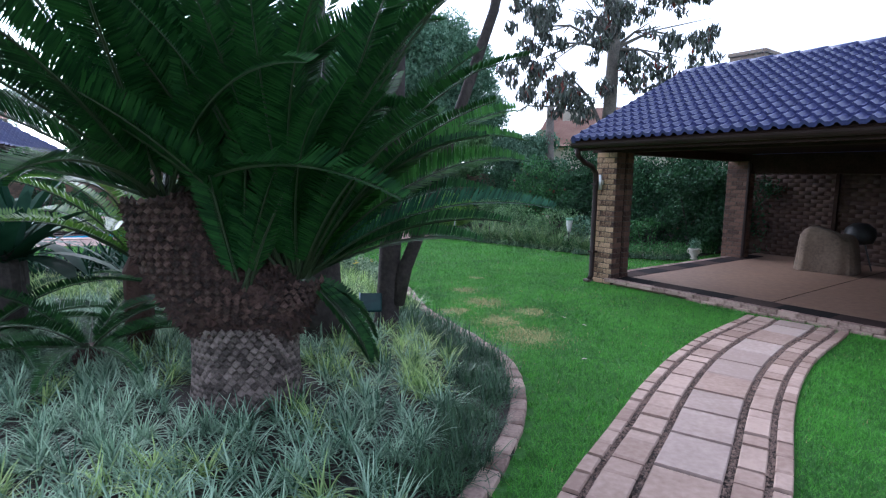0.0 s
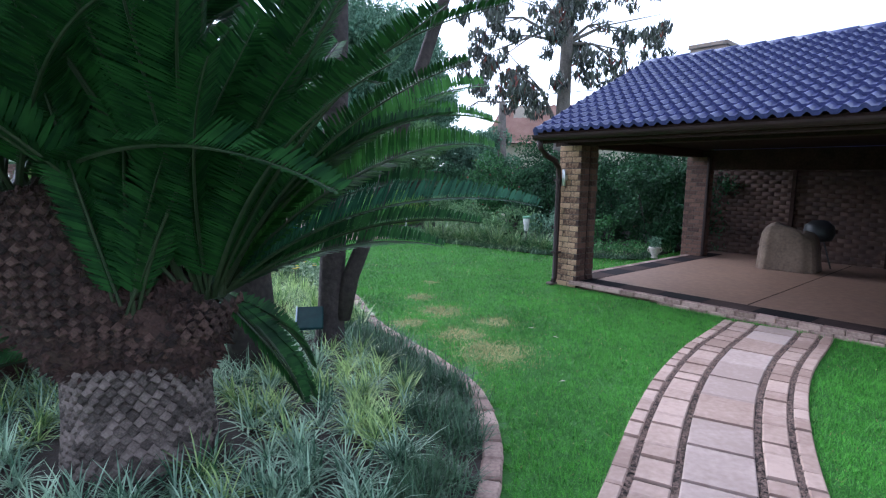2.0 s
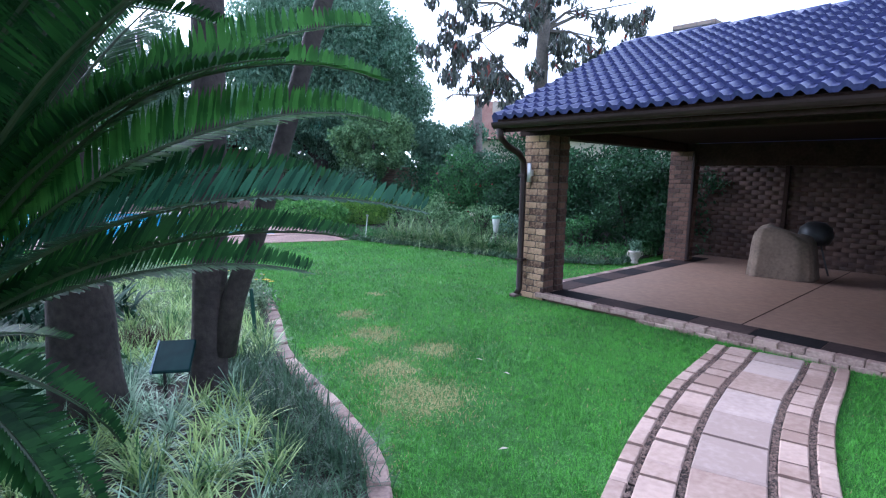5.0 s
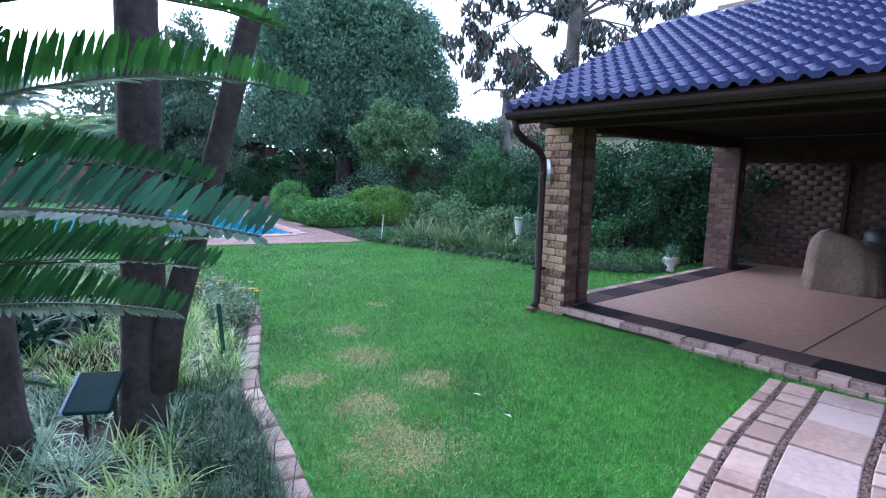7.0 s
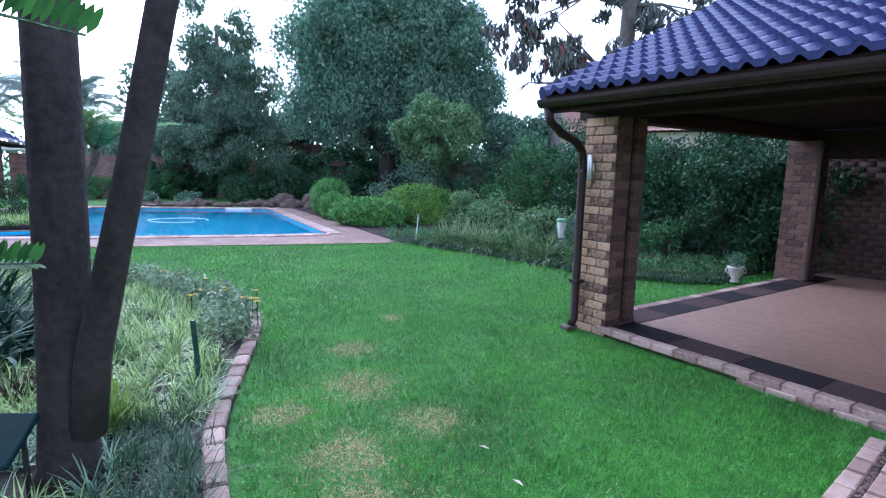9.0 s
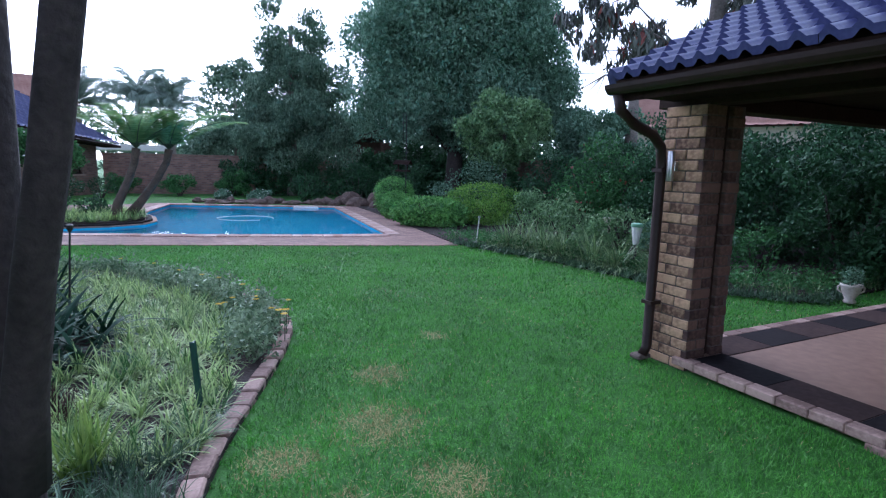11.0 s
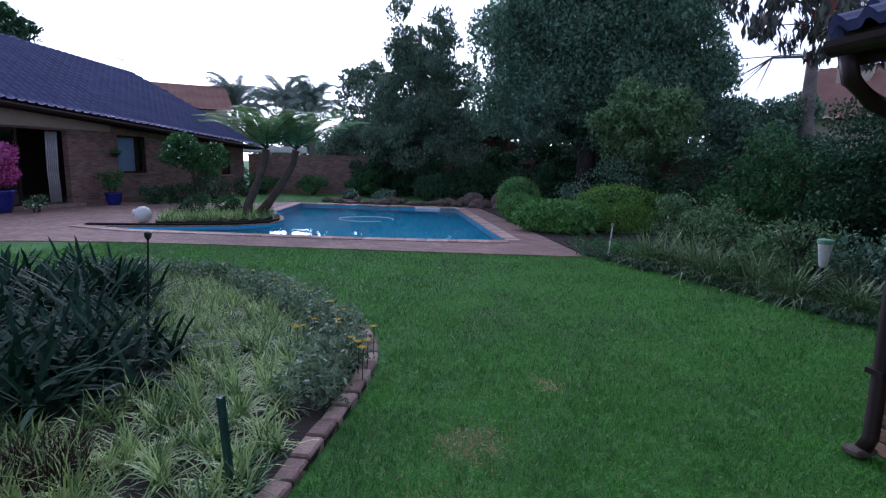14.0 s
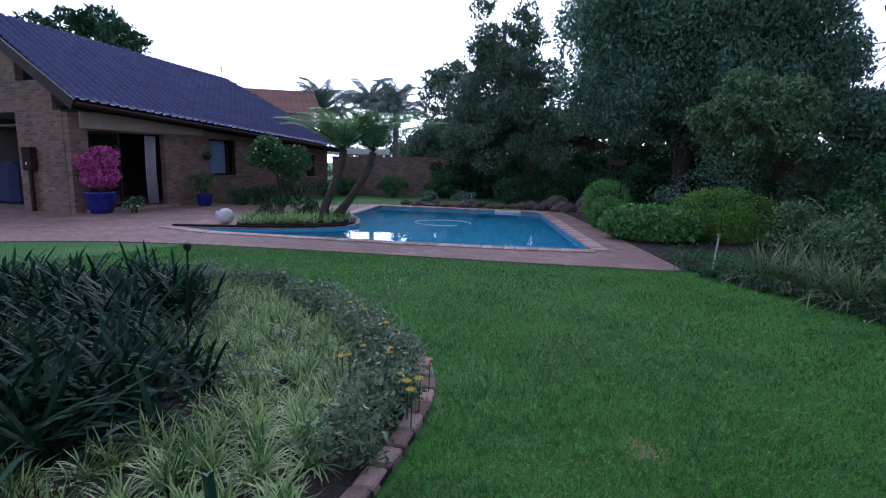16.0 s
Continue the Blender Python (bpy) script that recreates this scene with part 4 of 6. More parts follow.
def stem_scales(owner, line, radii, rows, name, material, size, span):
    """Old leaf bases set in a spiral round a stem, those that face the walk as pieces of their own."""
    bm = bmesh.new()
    ring = [(-0.5, 0, -0.1), (0, 0, -0.55), (0.5, 0, -0.1), (0, 0, 0.45)]
    low = [bm.verts.new((x * 1.05, 0.0, z * 1.05)) for x, _, z in ring]
    top = [bm.verts.new((x * 0.62, -0.35, z * 0.6 - 0.08)) for x, _, z in ring]
    for i in range(4):
        bm.faces.new((low[i], low[(i + 1) % 4], top[(i + 1) % 4], top[i]))
    bm.faces.new(top)
    bmesh.ops.recalc_face_normals(bm, faces=bm.faces)
    me = solid(name, bm, material)
    line = [Vector(p) for p in line]
    for r in range(rows):
        s = (r + 0.5) / rows * (len(line) - 1)
        k = min(int(s), len(line) - 2)
        p, rad = line[k].lerp(line[k + 1], s - k), radii[k] + (radii[k + 1] - radii[k]) * (s - k)
        round_ = max(8, int(2 * math.pi * rad / (size * 0.95)))
        for c in range(round_):
            a = (360 * (c + 0.5 * (r % 2)) / round_ + 180) % 360 - 180
            if span[0] <= a <= span[1]:
                q = p + Vector((math.sin(radians(a)), -math.cos(radians(a)), 0)) * (rad - 0.008)
                part(name, me, parent=owner, at=Matrix.Translation(q) @ pose(0, 0, 0, random.uniform(-12, 6), random.uniform(-8, 8), a) @ Matrix.Diagonal((size * random.uniform(0.9, 1.1), size * 0.8, size * random.uniform(0.85, 1.05), 1)))


HEAD_A, HEAD_B = Vector((-0.44, -0.26, 1.52)), Vector((0.34, 0.1, 0.92))
cycad = thing("cycad", "old many-headed cycad with a scaly trunk and dark arching fronds", "cycad", Matrix.Translation((-1.12, 3.92, 0)))
rough_trunk = lathe([(0.4, -0.02), (0.385, 0.1), (0.365, 0.3), (0.35, 0.5), (0.35, 0.6), (0.2, 0.68)], 26, 0.03)
part("trunk", rough_trunk, SCALE_BARK, cycad, smooth=True)
stem_scales(cycad, [(0, 0, 0.0), (0, 0, 0.3), (0, 0, 0.62)], [0.4, 0.372, 0.37], 15, "leaf_base", SCALE_BARK, 0.064, (-85, 125))


def shaggy(line, radii, n, length):
    """A stem bristling with dead leaf bases."""
    bm = tube(line, radii, 18)
    vs = [Vector(v.co) for v in bm.verts]
    line = [Vector(p) for p in line]
    for _ in range(n):
        s = random.uniform(0, len(line) - 1.001)
        k = int(s)
        c, r = line[k].lerp(line[k + 1], s - k), radii[k] + (radii[k + 1] - radii[k]) * (s - k)
        axis = (line[k + 1] - line[k]).normalized()
        d = Vector([random.gauss(0, 1) for _ in range(3)])
        d = (d - axis * d.dot(axis)).normalized()
        side = axis.cross(d)
        p = c + d * r * 0.94
        tip = p + d * length * random.uniform(0.4, 1.1) + axis * length * random.uniform(-0.2, 0.8)
        w = 0.02 * random.uniform(0.6, 1.4)
        a, b, e = bm.verts.new(p + side * w), bm.verts.new(p - side * w), bm.verts.new(p + axis * w * 1.6)
        t = bm.verts.new(tip)
        bm.faces.new((a, b, t)), bm.faces.new((b, e, t)), bm.faces.new((e, a, t))
    return bm


part("left_stem", shaggy([(-0.03, 0, 0.64), (-0.16, -0.07, 0.84), (-0.34, -0.18, 1.15), HEAD_A], [0.33, 0.37, 0.33, 0.24], 1300, 0.07), RED_BARK, cycad, "leaning stem covered with reddish brown fibre")
part("right_stem", shaggy([(0.03, 0, 0.62), (0.2, 0.03, 0.78), HEAD_B], [0.34, 0.32, 0.2], 900, 0.07), RED_BARK, cycad, "short stem covered with reddish brown fibre")
stem_scales(cycad, [(-0.03, 0, 0.66), (-0.16, -0.07, 0.84), (-0.34, -0.18, 1.15), tuple(HEAD_A)], [0.34, 0.385, 0.345, 0.25], 19, "leaf_base", FIBRE_SCALE, 0.062, (-95, 110))
stem_scales(cycad, [(0.05, 0, 0.66), (0.2, 0.03, 0.78), tuple(HEAD_B)], [0.34, 0.33, 0.21], 7, "leaf_base", FIBRE_SCALE, 0.062, (-30, 120))
SHAPES = [frond_mesh(FROND, *s) for s in ((2.3, 84, 20, 130, 0.22, 0.009), (2.35, 72, 38, 132, 0.23, 0.009), (2.3, 58, 48, 130, 0.22, 0.009), (2.1, 42, 52, 118, 0.22, 0.009), (1.7, 22, 50, 98, 0.21, 0.009), (1.3, 0, 60, 76, 0.18, 0.009))]
for head, plan in ((HEAD_A, ((0, 7), (1, 10), (2, 12), (3, 10), (4, 6))), (HEAD_B, ((0, 11), (1, 13), (2, 10), (3, 5)))):
    for k, count in plan:
        for i in range(count):
            turn = 360 * i / count + random.uniform(-16, 16) + k * 23
            if head is HEAD_B and k >= 2 and -100 < (turn + 180) % 360 - 180 < 15:
                turn += 125
            if head is HEAD_B and k >= 1 and 42 < (turn + 180) % 360 - 180 < 78:
                turn += 65
            add_frond(SHAPES[k], cycad, aim(head + Vector((math.cos(radians(turn)), math.sin(radians(turn)), 0)) * 0.12, turn, random.uniform(-25, 25)) @ Matrix.Scale(random.uniform(0.88, 1.1), 4))
# a tight third head between the two stems
for i in range(9):
    turn = -75 + i * 16 + random.uniform(-5, 5)
    add_frond(SHAPES[i % 2], cycad, aim(Vector((0.06 + 0.08 * math.cos(radians(turn)), -0.24 + 0.06 * math.sin(radians(turn)), 0.86)), turn, random.uniform(-25, 25)) @ Matrix.Scale(random.uniform(0.66, 0.86), 4))
for i in range(8):
    turn = -60 + i * 48 + random.uniform(-8, 8)
    add_frond(SHAPES[0], cycad, aim(Vector((-0.06 + 0.06 * math.cos(radians(turn)), -0.1 + 0.06 * math.sin(radians(turn)), 0.9)), turn, random.uniform(-25, 25)) @ Matrix.Scale(random.uniform(1.0, 1.2), 4))
# the long fronds that reach over the lawn
for turn, size, material, shape, lab in ((2, 1.0, FROND_PALE, (1.95, 44, 58, 141, 0.18, 0.0072), "bluish green arching frond"), (10, 1.0, FROND, (1.6, 36, 46, 118, 0.18, 0.0072), ""), (-40, 1.0, FROND, (2.05, 46, 34, 131, 0.19, 0.0072), ""),
                                         (-16, 1.0, FROND, (1.95, 56, 40, 125, 0.19, 0.0072), ""), (21, 1.0, FROND, (1.4, 34, 52, 112, 0.18, 0.0072), ""), (-52, 0.9, FROND, (1.9, 58, 40, 121, 0.19, 0.0072), ""), (-30, 1.0, FROND, (1.7, 62, 34, 108, 0.19, 0.0072), ""),
                                         (24, 1.0, FROND, (1.7, 58, 76, 135, 0.17, 0.0072), "bluish green arching frond"), (14, 1.0, FROND, (1.75, 66, 60, 128, 0.18, 0.0072), ""), (-46, 1.0, FROND, (2.3, 68, 46, 147, 0.2, 0.0072), ""), (-20, 1.0, FROND, (2.3, 70, 44, 147, 0.2, 0.0072), ""), (-62, 1.0, FROND, (2.2, 64, 34, 141, 0.2, 0.0072), ""), (-34, 1.0, FROND, (2.1, 50, 30, 135, 0.2, 0.0072), ""), (-4, 1.0, FROND, (2.3, 68, 58, 147, 0.2, 0.0072), ""), (-80, 1.0, FROND, (2.0, 66, 30, 128, 0.2, 0.0072), ""),
                                         (-18, 1.0, FROND, (0.78, -44, 30, 42, 0.15, 0.0115), ""), (-2, 1.0, FROND, (0.8, -38, 36, 42, 0.15, 0.0115), ""), (14, 1.0, FROND, (0.85, -40, 30, 44, 0.15, 0.0115), ""), (30, 1.0, FROND, (0.85, -30, 40, 44, 0.15, 0.0115), "")):
    add_frond(frond_mesh(material, *shape), cycad, aim(HEAD_B + Vector((math.cos(radians(turn)), math.sin(radians(turn)), 0)) * 0.1, turn, (24 if turn > -12 and shape[1] > 0 else 8) + random.uniform(-10, 10)) @ Matrix.Scale(size, 4), lab)

# broad fronds that lean out past the bare stems
for turn, shape, roll in ((41, (2.1, 70, 82, 150, 0.2, 0.0085), 38), (49, (2.2, 76, 66, 155, 0.2, 0.0085), 34), (34, (2.15, 75, 88, 155, 0.19, 0.0085), 30), (47, (1.5, 36, 42, 110, 0.18, 0.0085), 30)):
    add_frond(frond_mesh(FROND_MID, *shape), cycad, aim(HEAD_B + Vector((math.cos(radians(turn)), math.sin(radians(turn)), 0)) * 0.1, turn, roll), "fresh green arching frond")

young = thing("young_cycad", "young cycad with lime green arching fronds", "cycad", Matrix.Translation((-2.7, 4.95, 0)))
part("trunk", lathe([(0.11, 0), (0.13, 0.2), (0.12, 0.75), (0.06, 0.88)], 14, 0.08), RED_BARK, young)
lime = [frond_mesh(FROND_LIME, *s) for s in ((1.6, 58, 66, 56, 0.15, 0.011), (1.5, 38, 52, 54, 0.15, 0.011))]
for i in range(16):
    add_frond(lime[i % 2], young, aim((0, 0, 0.85), i * 22.5 + random.uniform(-8, 8), random.uniform(-20, 20)))
for x, y, s in ((-2.75, 4.35, 0.75), (-3.9, 4.4, 0.8), (-2.2, 5.3, 0.8)):
    low_one = thing("small_cycad", "small green cycad growing low among the grassy tufts", "cycad", Matrix.Translation((x, y, 0)), "small cycads")
    part("trunk", lathe([(0.12, 0), (0.13, 0.1), (0.06, 0.2)], 12, 0.08), RED_BARK, low_one)
    for i in range(12):
        add_frond(SHAPES[4 if i % 3 else 3], low_one, aim((0, 0, 0.15), i * 30 + random.uniform(-9, 9), random.uniform(-15, 15)) @ Matrix.Scale(s * random.uniform(0.7, 1), 4))


# ---- the two-stemmed tree in the bed ----
stems = thing("twin_stemmed_tree", "dark-barked garden tree with several bare leaning stems", "tree", Matrix.Translation((-0.42, 5.92, 0)))
part("main_stem", tube([(-0.06, 0, -0.02), (-0.05, 0, 0.12), (-0.03, 0.0, 0.5), (0.0, 0.0, 1.2), (0.03, 0, 2.4), (0.05, 0.05, 4.2), (0.0, 0.1, 6.0)], [0.17, 0.135, 0.12, 0.114, 0.108, 0.09, 0.06], 14), BARK, stems, smooth=True)
part("leaning_stem", tube([(0.06, 0.0, 0.3), (0.16, -0.04, 0.7), (0.37, -0.12, 1.22), (0.49, -0.13, 1.6), (0.68, -0.17, 2.2), (1.05, -0.2, 3.3), (1.4, -0.1, 5.2)], [0.09, 0.078, 0.066, 0.062, 0.058, 0.05, 0.04], 12), BARK, stems, smooth=True)
part("rear_stem", tube([(-0.58, -0.5, -0.02), (-0.6, -0.5, 0.3), (-0.64, -0.44, 1.2), (-0.7, -0.36, 2.6), (-0.76, -0.3, 5.2)], [0.24, 0.2, 0.16, 0.13, 0.08], 14), BARK, stems, smooth=True)
tops = np.array([(-0.2, 0.1, 6.3, 1.5, 1.5, 0.9), (1.0, 0.8, 5.7, 1.2, 1.2, 0.8), (-0.7, -0.3, 5.7, 1.2, 1.2, 0.8)])
tagged(part("crown", raw("crown", *leaves(cloud(5200, tops, 0.3), 0.13, 0.4, 2.4), LEAF_DARK), parent=stems), kind="stuff")

# small solar panel lamp on legs by the stems
panel = thing("solar_lamp", "small tilted dark solar panel on legs beneath the tree", "lamp", pose(-0.59, 5.68, 0.0, 0, 0, 12))
part("panel", block(-0.115, 0.115, -0.14, 0.14, -0.015, 0.015, 0.008), GREEN_PLASTIC, panel, "dark teal glossy panel", at=pose(0, 0, 0.35, 30, 0, 0))
# pale blue stands for the sky mirrored along the panel's left side
part("rim", block(-0.127, -0.115, -0.14, 0.14, -0.017, 0.018, 0.003), BLUE_LABEL, panel, "side rim in pale blue, a sky reflection put into its colour", at=pose(0, 0, 0.35, 30, 0, 0))
for x in (-0.1, 0.1):
    part("leg", tube([(x * 0.8, 0.05, 0.03), (x * 0.8, 0.04, 0.36)], [0.012, 0.012], 6), BLACK_PLASTIC, panel)

# ---- planting of the curved bed ----
def scatter(loop, spacing, jitter=0.45):
    xy = np.array(loop)
    gx, gy = np.meshgrid(np.arange(xy[:, 0].min(), xy[:, 0].max(), spacing), np.arange(xy[:, 1].min(), xy[:, 1].max(), spacing))
    p = np.stack([gx.ravel(), gy.ravel()], 1)
    p += RNG.uniform(-jitter, jitter, p.shape) * spacing
    return p[inside(p, loop)]


def near_line(p, line, width):
    d = np.full(len(p), 9e9)
    for q in line:
        d = np.minimum(d, np.hypot(p[:, 0] - q[0], p[:, 1] - q[1]))
    return d < width


def tufts(points, each, length, width, lean, material, nm, lab, cat, segments=3, droop=0.7, z=0.03, ball=0.03):
    """Grassy tufts, many blades from each point."""
    roots = np.repeat(points, each, 0)
    n = len(roots)
    roots = np.column_stack([roots + RNG.normal(0, ball, (n, 2)), np.full(n, z)])
    return tagged(part(nm, raw(nm, *blades(roots, length, width, lean, segments, droop), material)), lab, cat, kind="stuff")


bed = scatter(bed_loop, 0.185)
kerb_near = [tuple(p) for p in kerb_pts]
gap = near_line(bed, kerb_near, 0.16) | (np.hypot(bed[:, 0] + 1.12, bed[:, 1] - 3.92) < 0.57) | (np.hypot(bed[:, 0] + 0.55, bed[:, 1] - 5.85) < 0.24)
bed = bed[~gap]
front = (bed[:, 1] > 2.6) & (bed[:, 1] < 6.6)
mondo = near_line(bed, [k for k in kerb_near if 2.4 < k[1] < 6.6 and k[0] > -0.3], 0.52) & front
flowery = near_line(bed, [k for k in kerb_near if k[1] > 8.3], 0.55) & (bed[:, 0] > -6)
strap = (np.hypot((bed[:, 0] + 2.95) / 1.1, (bed[:, 1] - 7.35) / 0.9) < 1) | (np.hypot((bed[:, 0] + 5.2) / 1.6, (bed[:, 1] - 8.4) / 1.0) < 1)
thin = RNG.uniform(size=len(bed)) < np.where(np.hypot(bed[:, 0] - 0.05, bed[:, 1] - 5.3) < 0.45, 0.5, 0.06)
pale = bed[~mondo & ~flowery & ~strap & ~thin & (bed[:, 0] > -6.5)]
cool = (pale[:, 1] < 6.3) & ~((np.hypot(pale[:, 0] + 0.1, pale[:, 1] - 4.7) < 0.8) & (RNG.uniform(size=len(pale)) < 0.65)) & (RNG.uniform(size=len(pale)) < 0.92)
tufts(pale[cool], 60, 0.235, 0.0095, 0.8, PALE_BLADES, "liriope", "variegated pale green grassy tufts covering the bed", "grassy plants", droop=0.95, ball=0.022)
warm = mat("cream_edged_blades", (0.045, 0.14, 0.03), (0.58, 0.74, 0.28), 0.5, 6, 1.2, 0, by="island", through_light=0.25)
tufts(pale[~cool], 62, 0.235, 0.01, 0.8, warm, "liriope", "cream-edged grassy tufts in the bed beyond the tree", "grassy plants", droop=0.95, ball=0.022)
tufts(np.vstack([bed[mondo] + RNG.normal(0, 0.03, bed[mondo].shape) for _ in range(4)]), 34, 0.19, 0.0065, 0.75, MONDO, "mondo_grass", "low dark green mondo grass along the kerb", "grassy plants", ball=0.05)
tufts(np.array([(-0.62, 6.42), (-0.56, 6.36), (-0.68, 6.33)]), 30, 0.36, 0.014, 0.4, YELLOW_BLADES, "lime_tuft", "upright lime yellow grass tuft beside the tree", "grassy plants")

# flowering groundcover at the far end of the bed
cover_pts = np.repeat(bed[flowery], 150, 0)
cover_pts = np.column_stack([cover_pts + RNG.normal(0, 0.07, cover_pts.shape), np.abs(RNG.normal(0.13, 0.07, len(cover_pts))) + 0.03])
tagged(part("groundcover", raw("groundcover", *leaves(cover_pts, 0.06, 0.0, 2.6), mat("grey_groundcover", (0.08, 0.15, 0.07), (0.36, 0.47, 0.28), 0.5, 3, 1, 0, by="island", through_light=0.2))), "low grey-green flowering groundcover at the bed's end", "groundcover", kind="stuff")


def flower(x, y, z, size):
    f = thing("yellow_flower", "open yellow daisy flower above the groundcover", "flower", Matrix.Translation((x, y, 0.03)), "yellow flowers")
    bm = bmesh.new()
    for i in range(9):
        a = i * 2 * math.pi / 9
        c, s = math.cos(a), math.sin(a)
        q = [bm.verts.new(p) for p in ((0, 0, z), (size * 0.6 * c - size * 0.16 * s, size * 0.6 * s + size * 0.16 * c, z + size * 0.25), (size * c, size * s, z + size * 0.2), (size * 0.6 * c + size * 0.16 * s, size * 0.6 * s - size * 0.16 * c, z + size * 0.25))]
        bm.faces.new(q)
    part("petals", bm, PETAL_YELLOW, f)
    part("stalk", tube([(0, 0, 0), (0.01, 0, z)], [0.004, 0.003], 5), RACHIS, f)


for x, y in ((-1.57, 8.66), (-1.53, 8.7), (-1.32, 8.92), (-1.04, 8.67), (-0.84, 8.56), (-1.6, 8.91), (-1.05, 8.98), (-1.9, 9.45), (-2.6, 9.7), (-3.1, 9.9), (-3.6, 10.05), (-2.3, 9.6), (-4.2, 10.1), (-0.86, 8.7), (-1.35, 8.95), (-1.6, 9.3), (-0.8, 8.5)):
    flower(x + random.uniform(-0.03, 0.03), y, random.uniform(0.23, 0.28), random.uniform(0.03, 0.043))

# strap-leaved clumps
strap_pts = bed[strap]
strap_pts = strap_pts[RNG.uniform(size=len(strap_pts)) < 0.55]
for i, (x, y) in enumerate(strap_pts):
    c = thing("clivia", "dark green strap-leaved clivia clump in the bed", "plant", Matrix.Translation((x, y, 0.03)), "strap-leaved clumps")
    k = 30
    part("leaves", raw("leaves", *blades(np.column_stack([RNG.normal(0, 0.04, (k, 2)), np.zeros(k)]), 0.6, 0.042, 1.2, 7, 0.9), STRAP), parent=c)
# broad-leaved clump behind the cycad
for x, y, s in ((-3.85, 4.75, 1.0), (-4.7, 4.3, 0.9), (-4.9, 5.9, 1.0)):
    c = thing("agave", "large agave with broad dark leathery leaves", "plant", Matrix.Translation((x, y, 0.03)), "agaves")
    part("stem", lathe([(0.13, 0), (0.12, 0.5), (0.11, 0.8), (0.06, 0.95)], 10, 0.1), BARK, c)
    k = 34
    part("leaves", raw("leaves", *blades(np.column_stack([RNG.normal(0, 0.04, (k, 2)), np.full(k, 0.8)]), 1.0 * s, 0.17, 0.95, 7, 0.6), STRAP), parent=c)
dry = thing("dry_heath", "brownish dry heath plant under the tree", "plant", Matrix.Translation((-1.38, 6.72, 0.03)))
part("brush", raw("brush", *blades(np.column_stack([RNG.normal(0, 0.12, (500, 2)), np.zeros(500)]), 0.22, 0.008, 0.5, 2, 0.4), RED_BARK), parent=dry)

stake = thing("steel_stake", "dark green steel stake standing in the bed", "stake", pose(-0.52, 7.12, 0, 2, -3, 0))
part("bar", block(-0.017, 0.017, -0.005, 0.005, 0.0, 0.51), GREEN_STAKE, stake)
part("web", block(-0.004, 0.004, 0.005, 0.03, 0.0, 0.51), GREEN_STAKE, stake)
spike = thing("spike_light", "thin black spike lamp among the strap leaves", "lamp", pose(-2.85, 8.2, 0, 0, 6, 0))
part("stick", tube([(0, 0, 0), (0, 0, 0.98)], [0.01, 0.008], 6), BLACK_PLASTIC, spike)
part("head", lathe([(0.012, 0.96), (0.028, 0.985), (0.03, 1.02), (0.012, 1.03)], 10), BLACK_PLASTIC, spike)

# ---- lawn ----
PAV_LOOP = [(PAV @ Vector(p)).to_2d()[:] for p in ((-0.5, -0.04, 0), (9, -0.04, 0), (9, 6, 0), (-0.5, 6, 0))]
PATH_LOOP = [on_path(s, -0.01) for s in np.arange(0, path_run, 0.2)] + [on_path(s, 1.01) for s in np.arange(0, path_run, 0.2)[::-1]]
DRY_SPOTS = [(0.79, 6.42, 0.27), (1.04, 5.86, 0.34), (0.62, 7.4, 0.22), (1.17, 6.94, 0.22), (0.57, 7.39, 0.27), (0.39, 9.23, 0.12), (0.7, 4.9, 0.2), (0.25, 6.82, 0.2), (0.27, 8.15, 0.18)]


CLUMPS = RNG.uniform(size=(256, 256))


def patchy(p, cell):
    """A soft random field over the ground, 0 to 1, with lumps about one cell wide."""
    q = p / cell
    i = np.floor(q).astype(int)
    f = q - i
    f = f * f * (3 - 2 * f)
    at = lambda a, b: CLUMPS[(i[:, 0] + a) % 256, (i[:, 1] + b) % 256]
    return (at(0, 0) * (1 - f[:, 0]) + at(1, 0) * f[:, 0]) * (1 - f[:, 1]) + (at(0, 1) * (1 - f[:, 0]) + at(1, 1) * f[:, 0]) * f[:, 1]


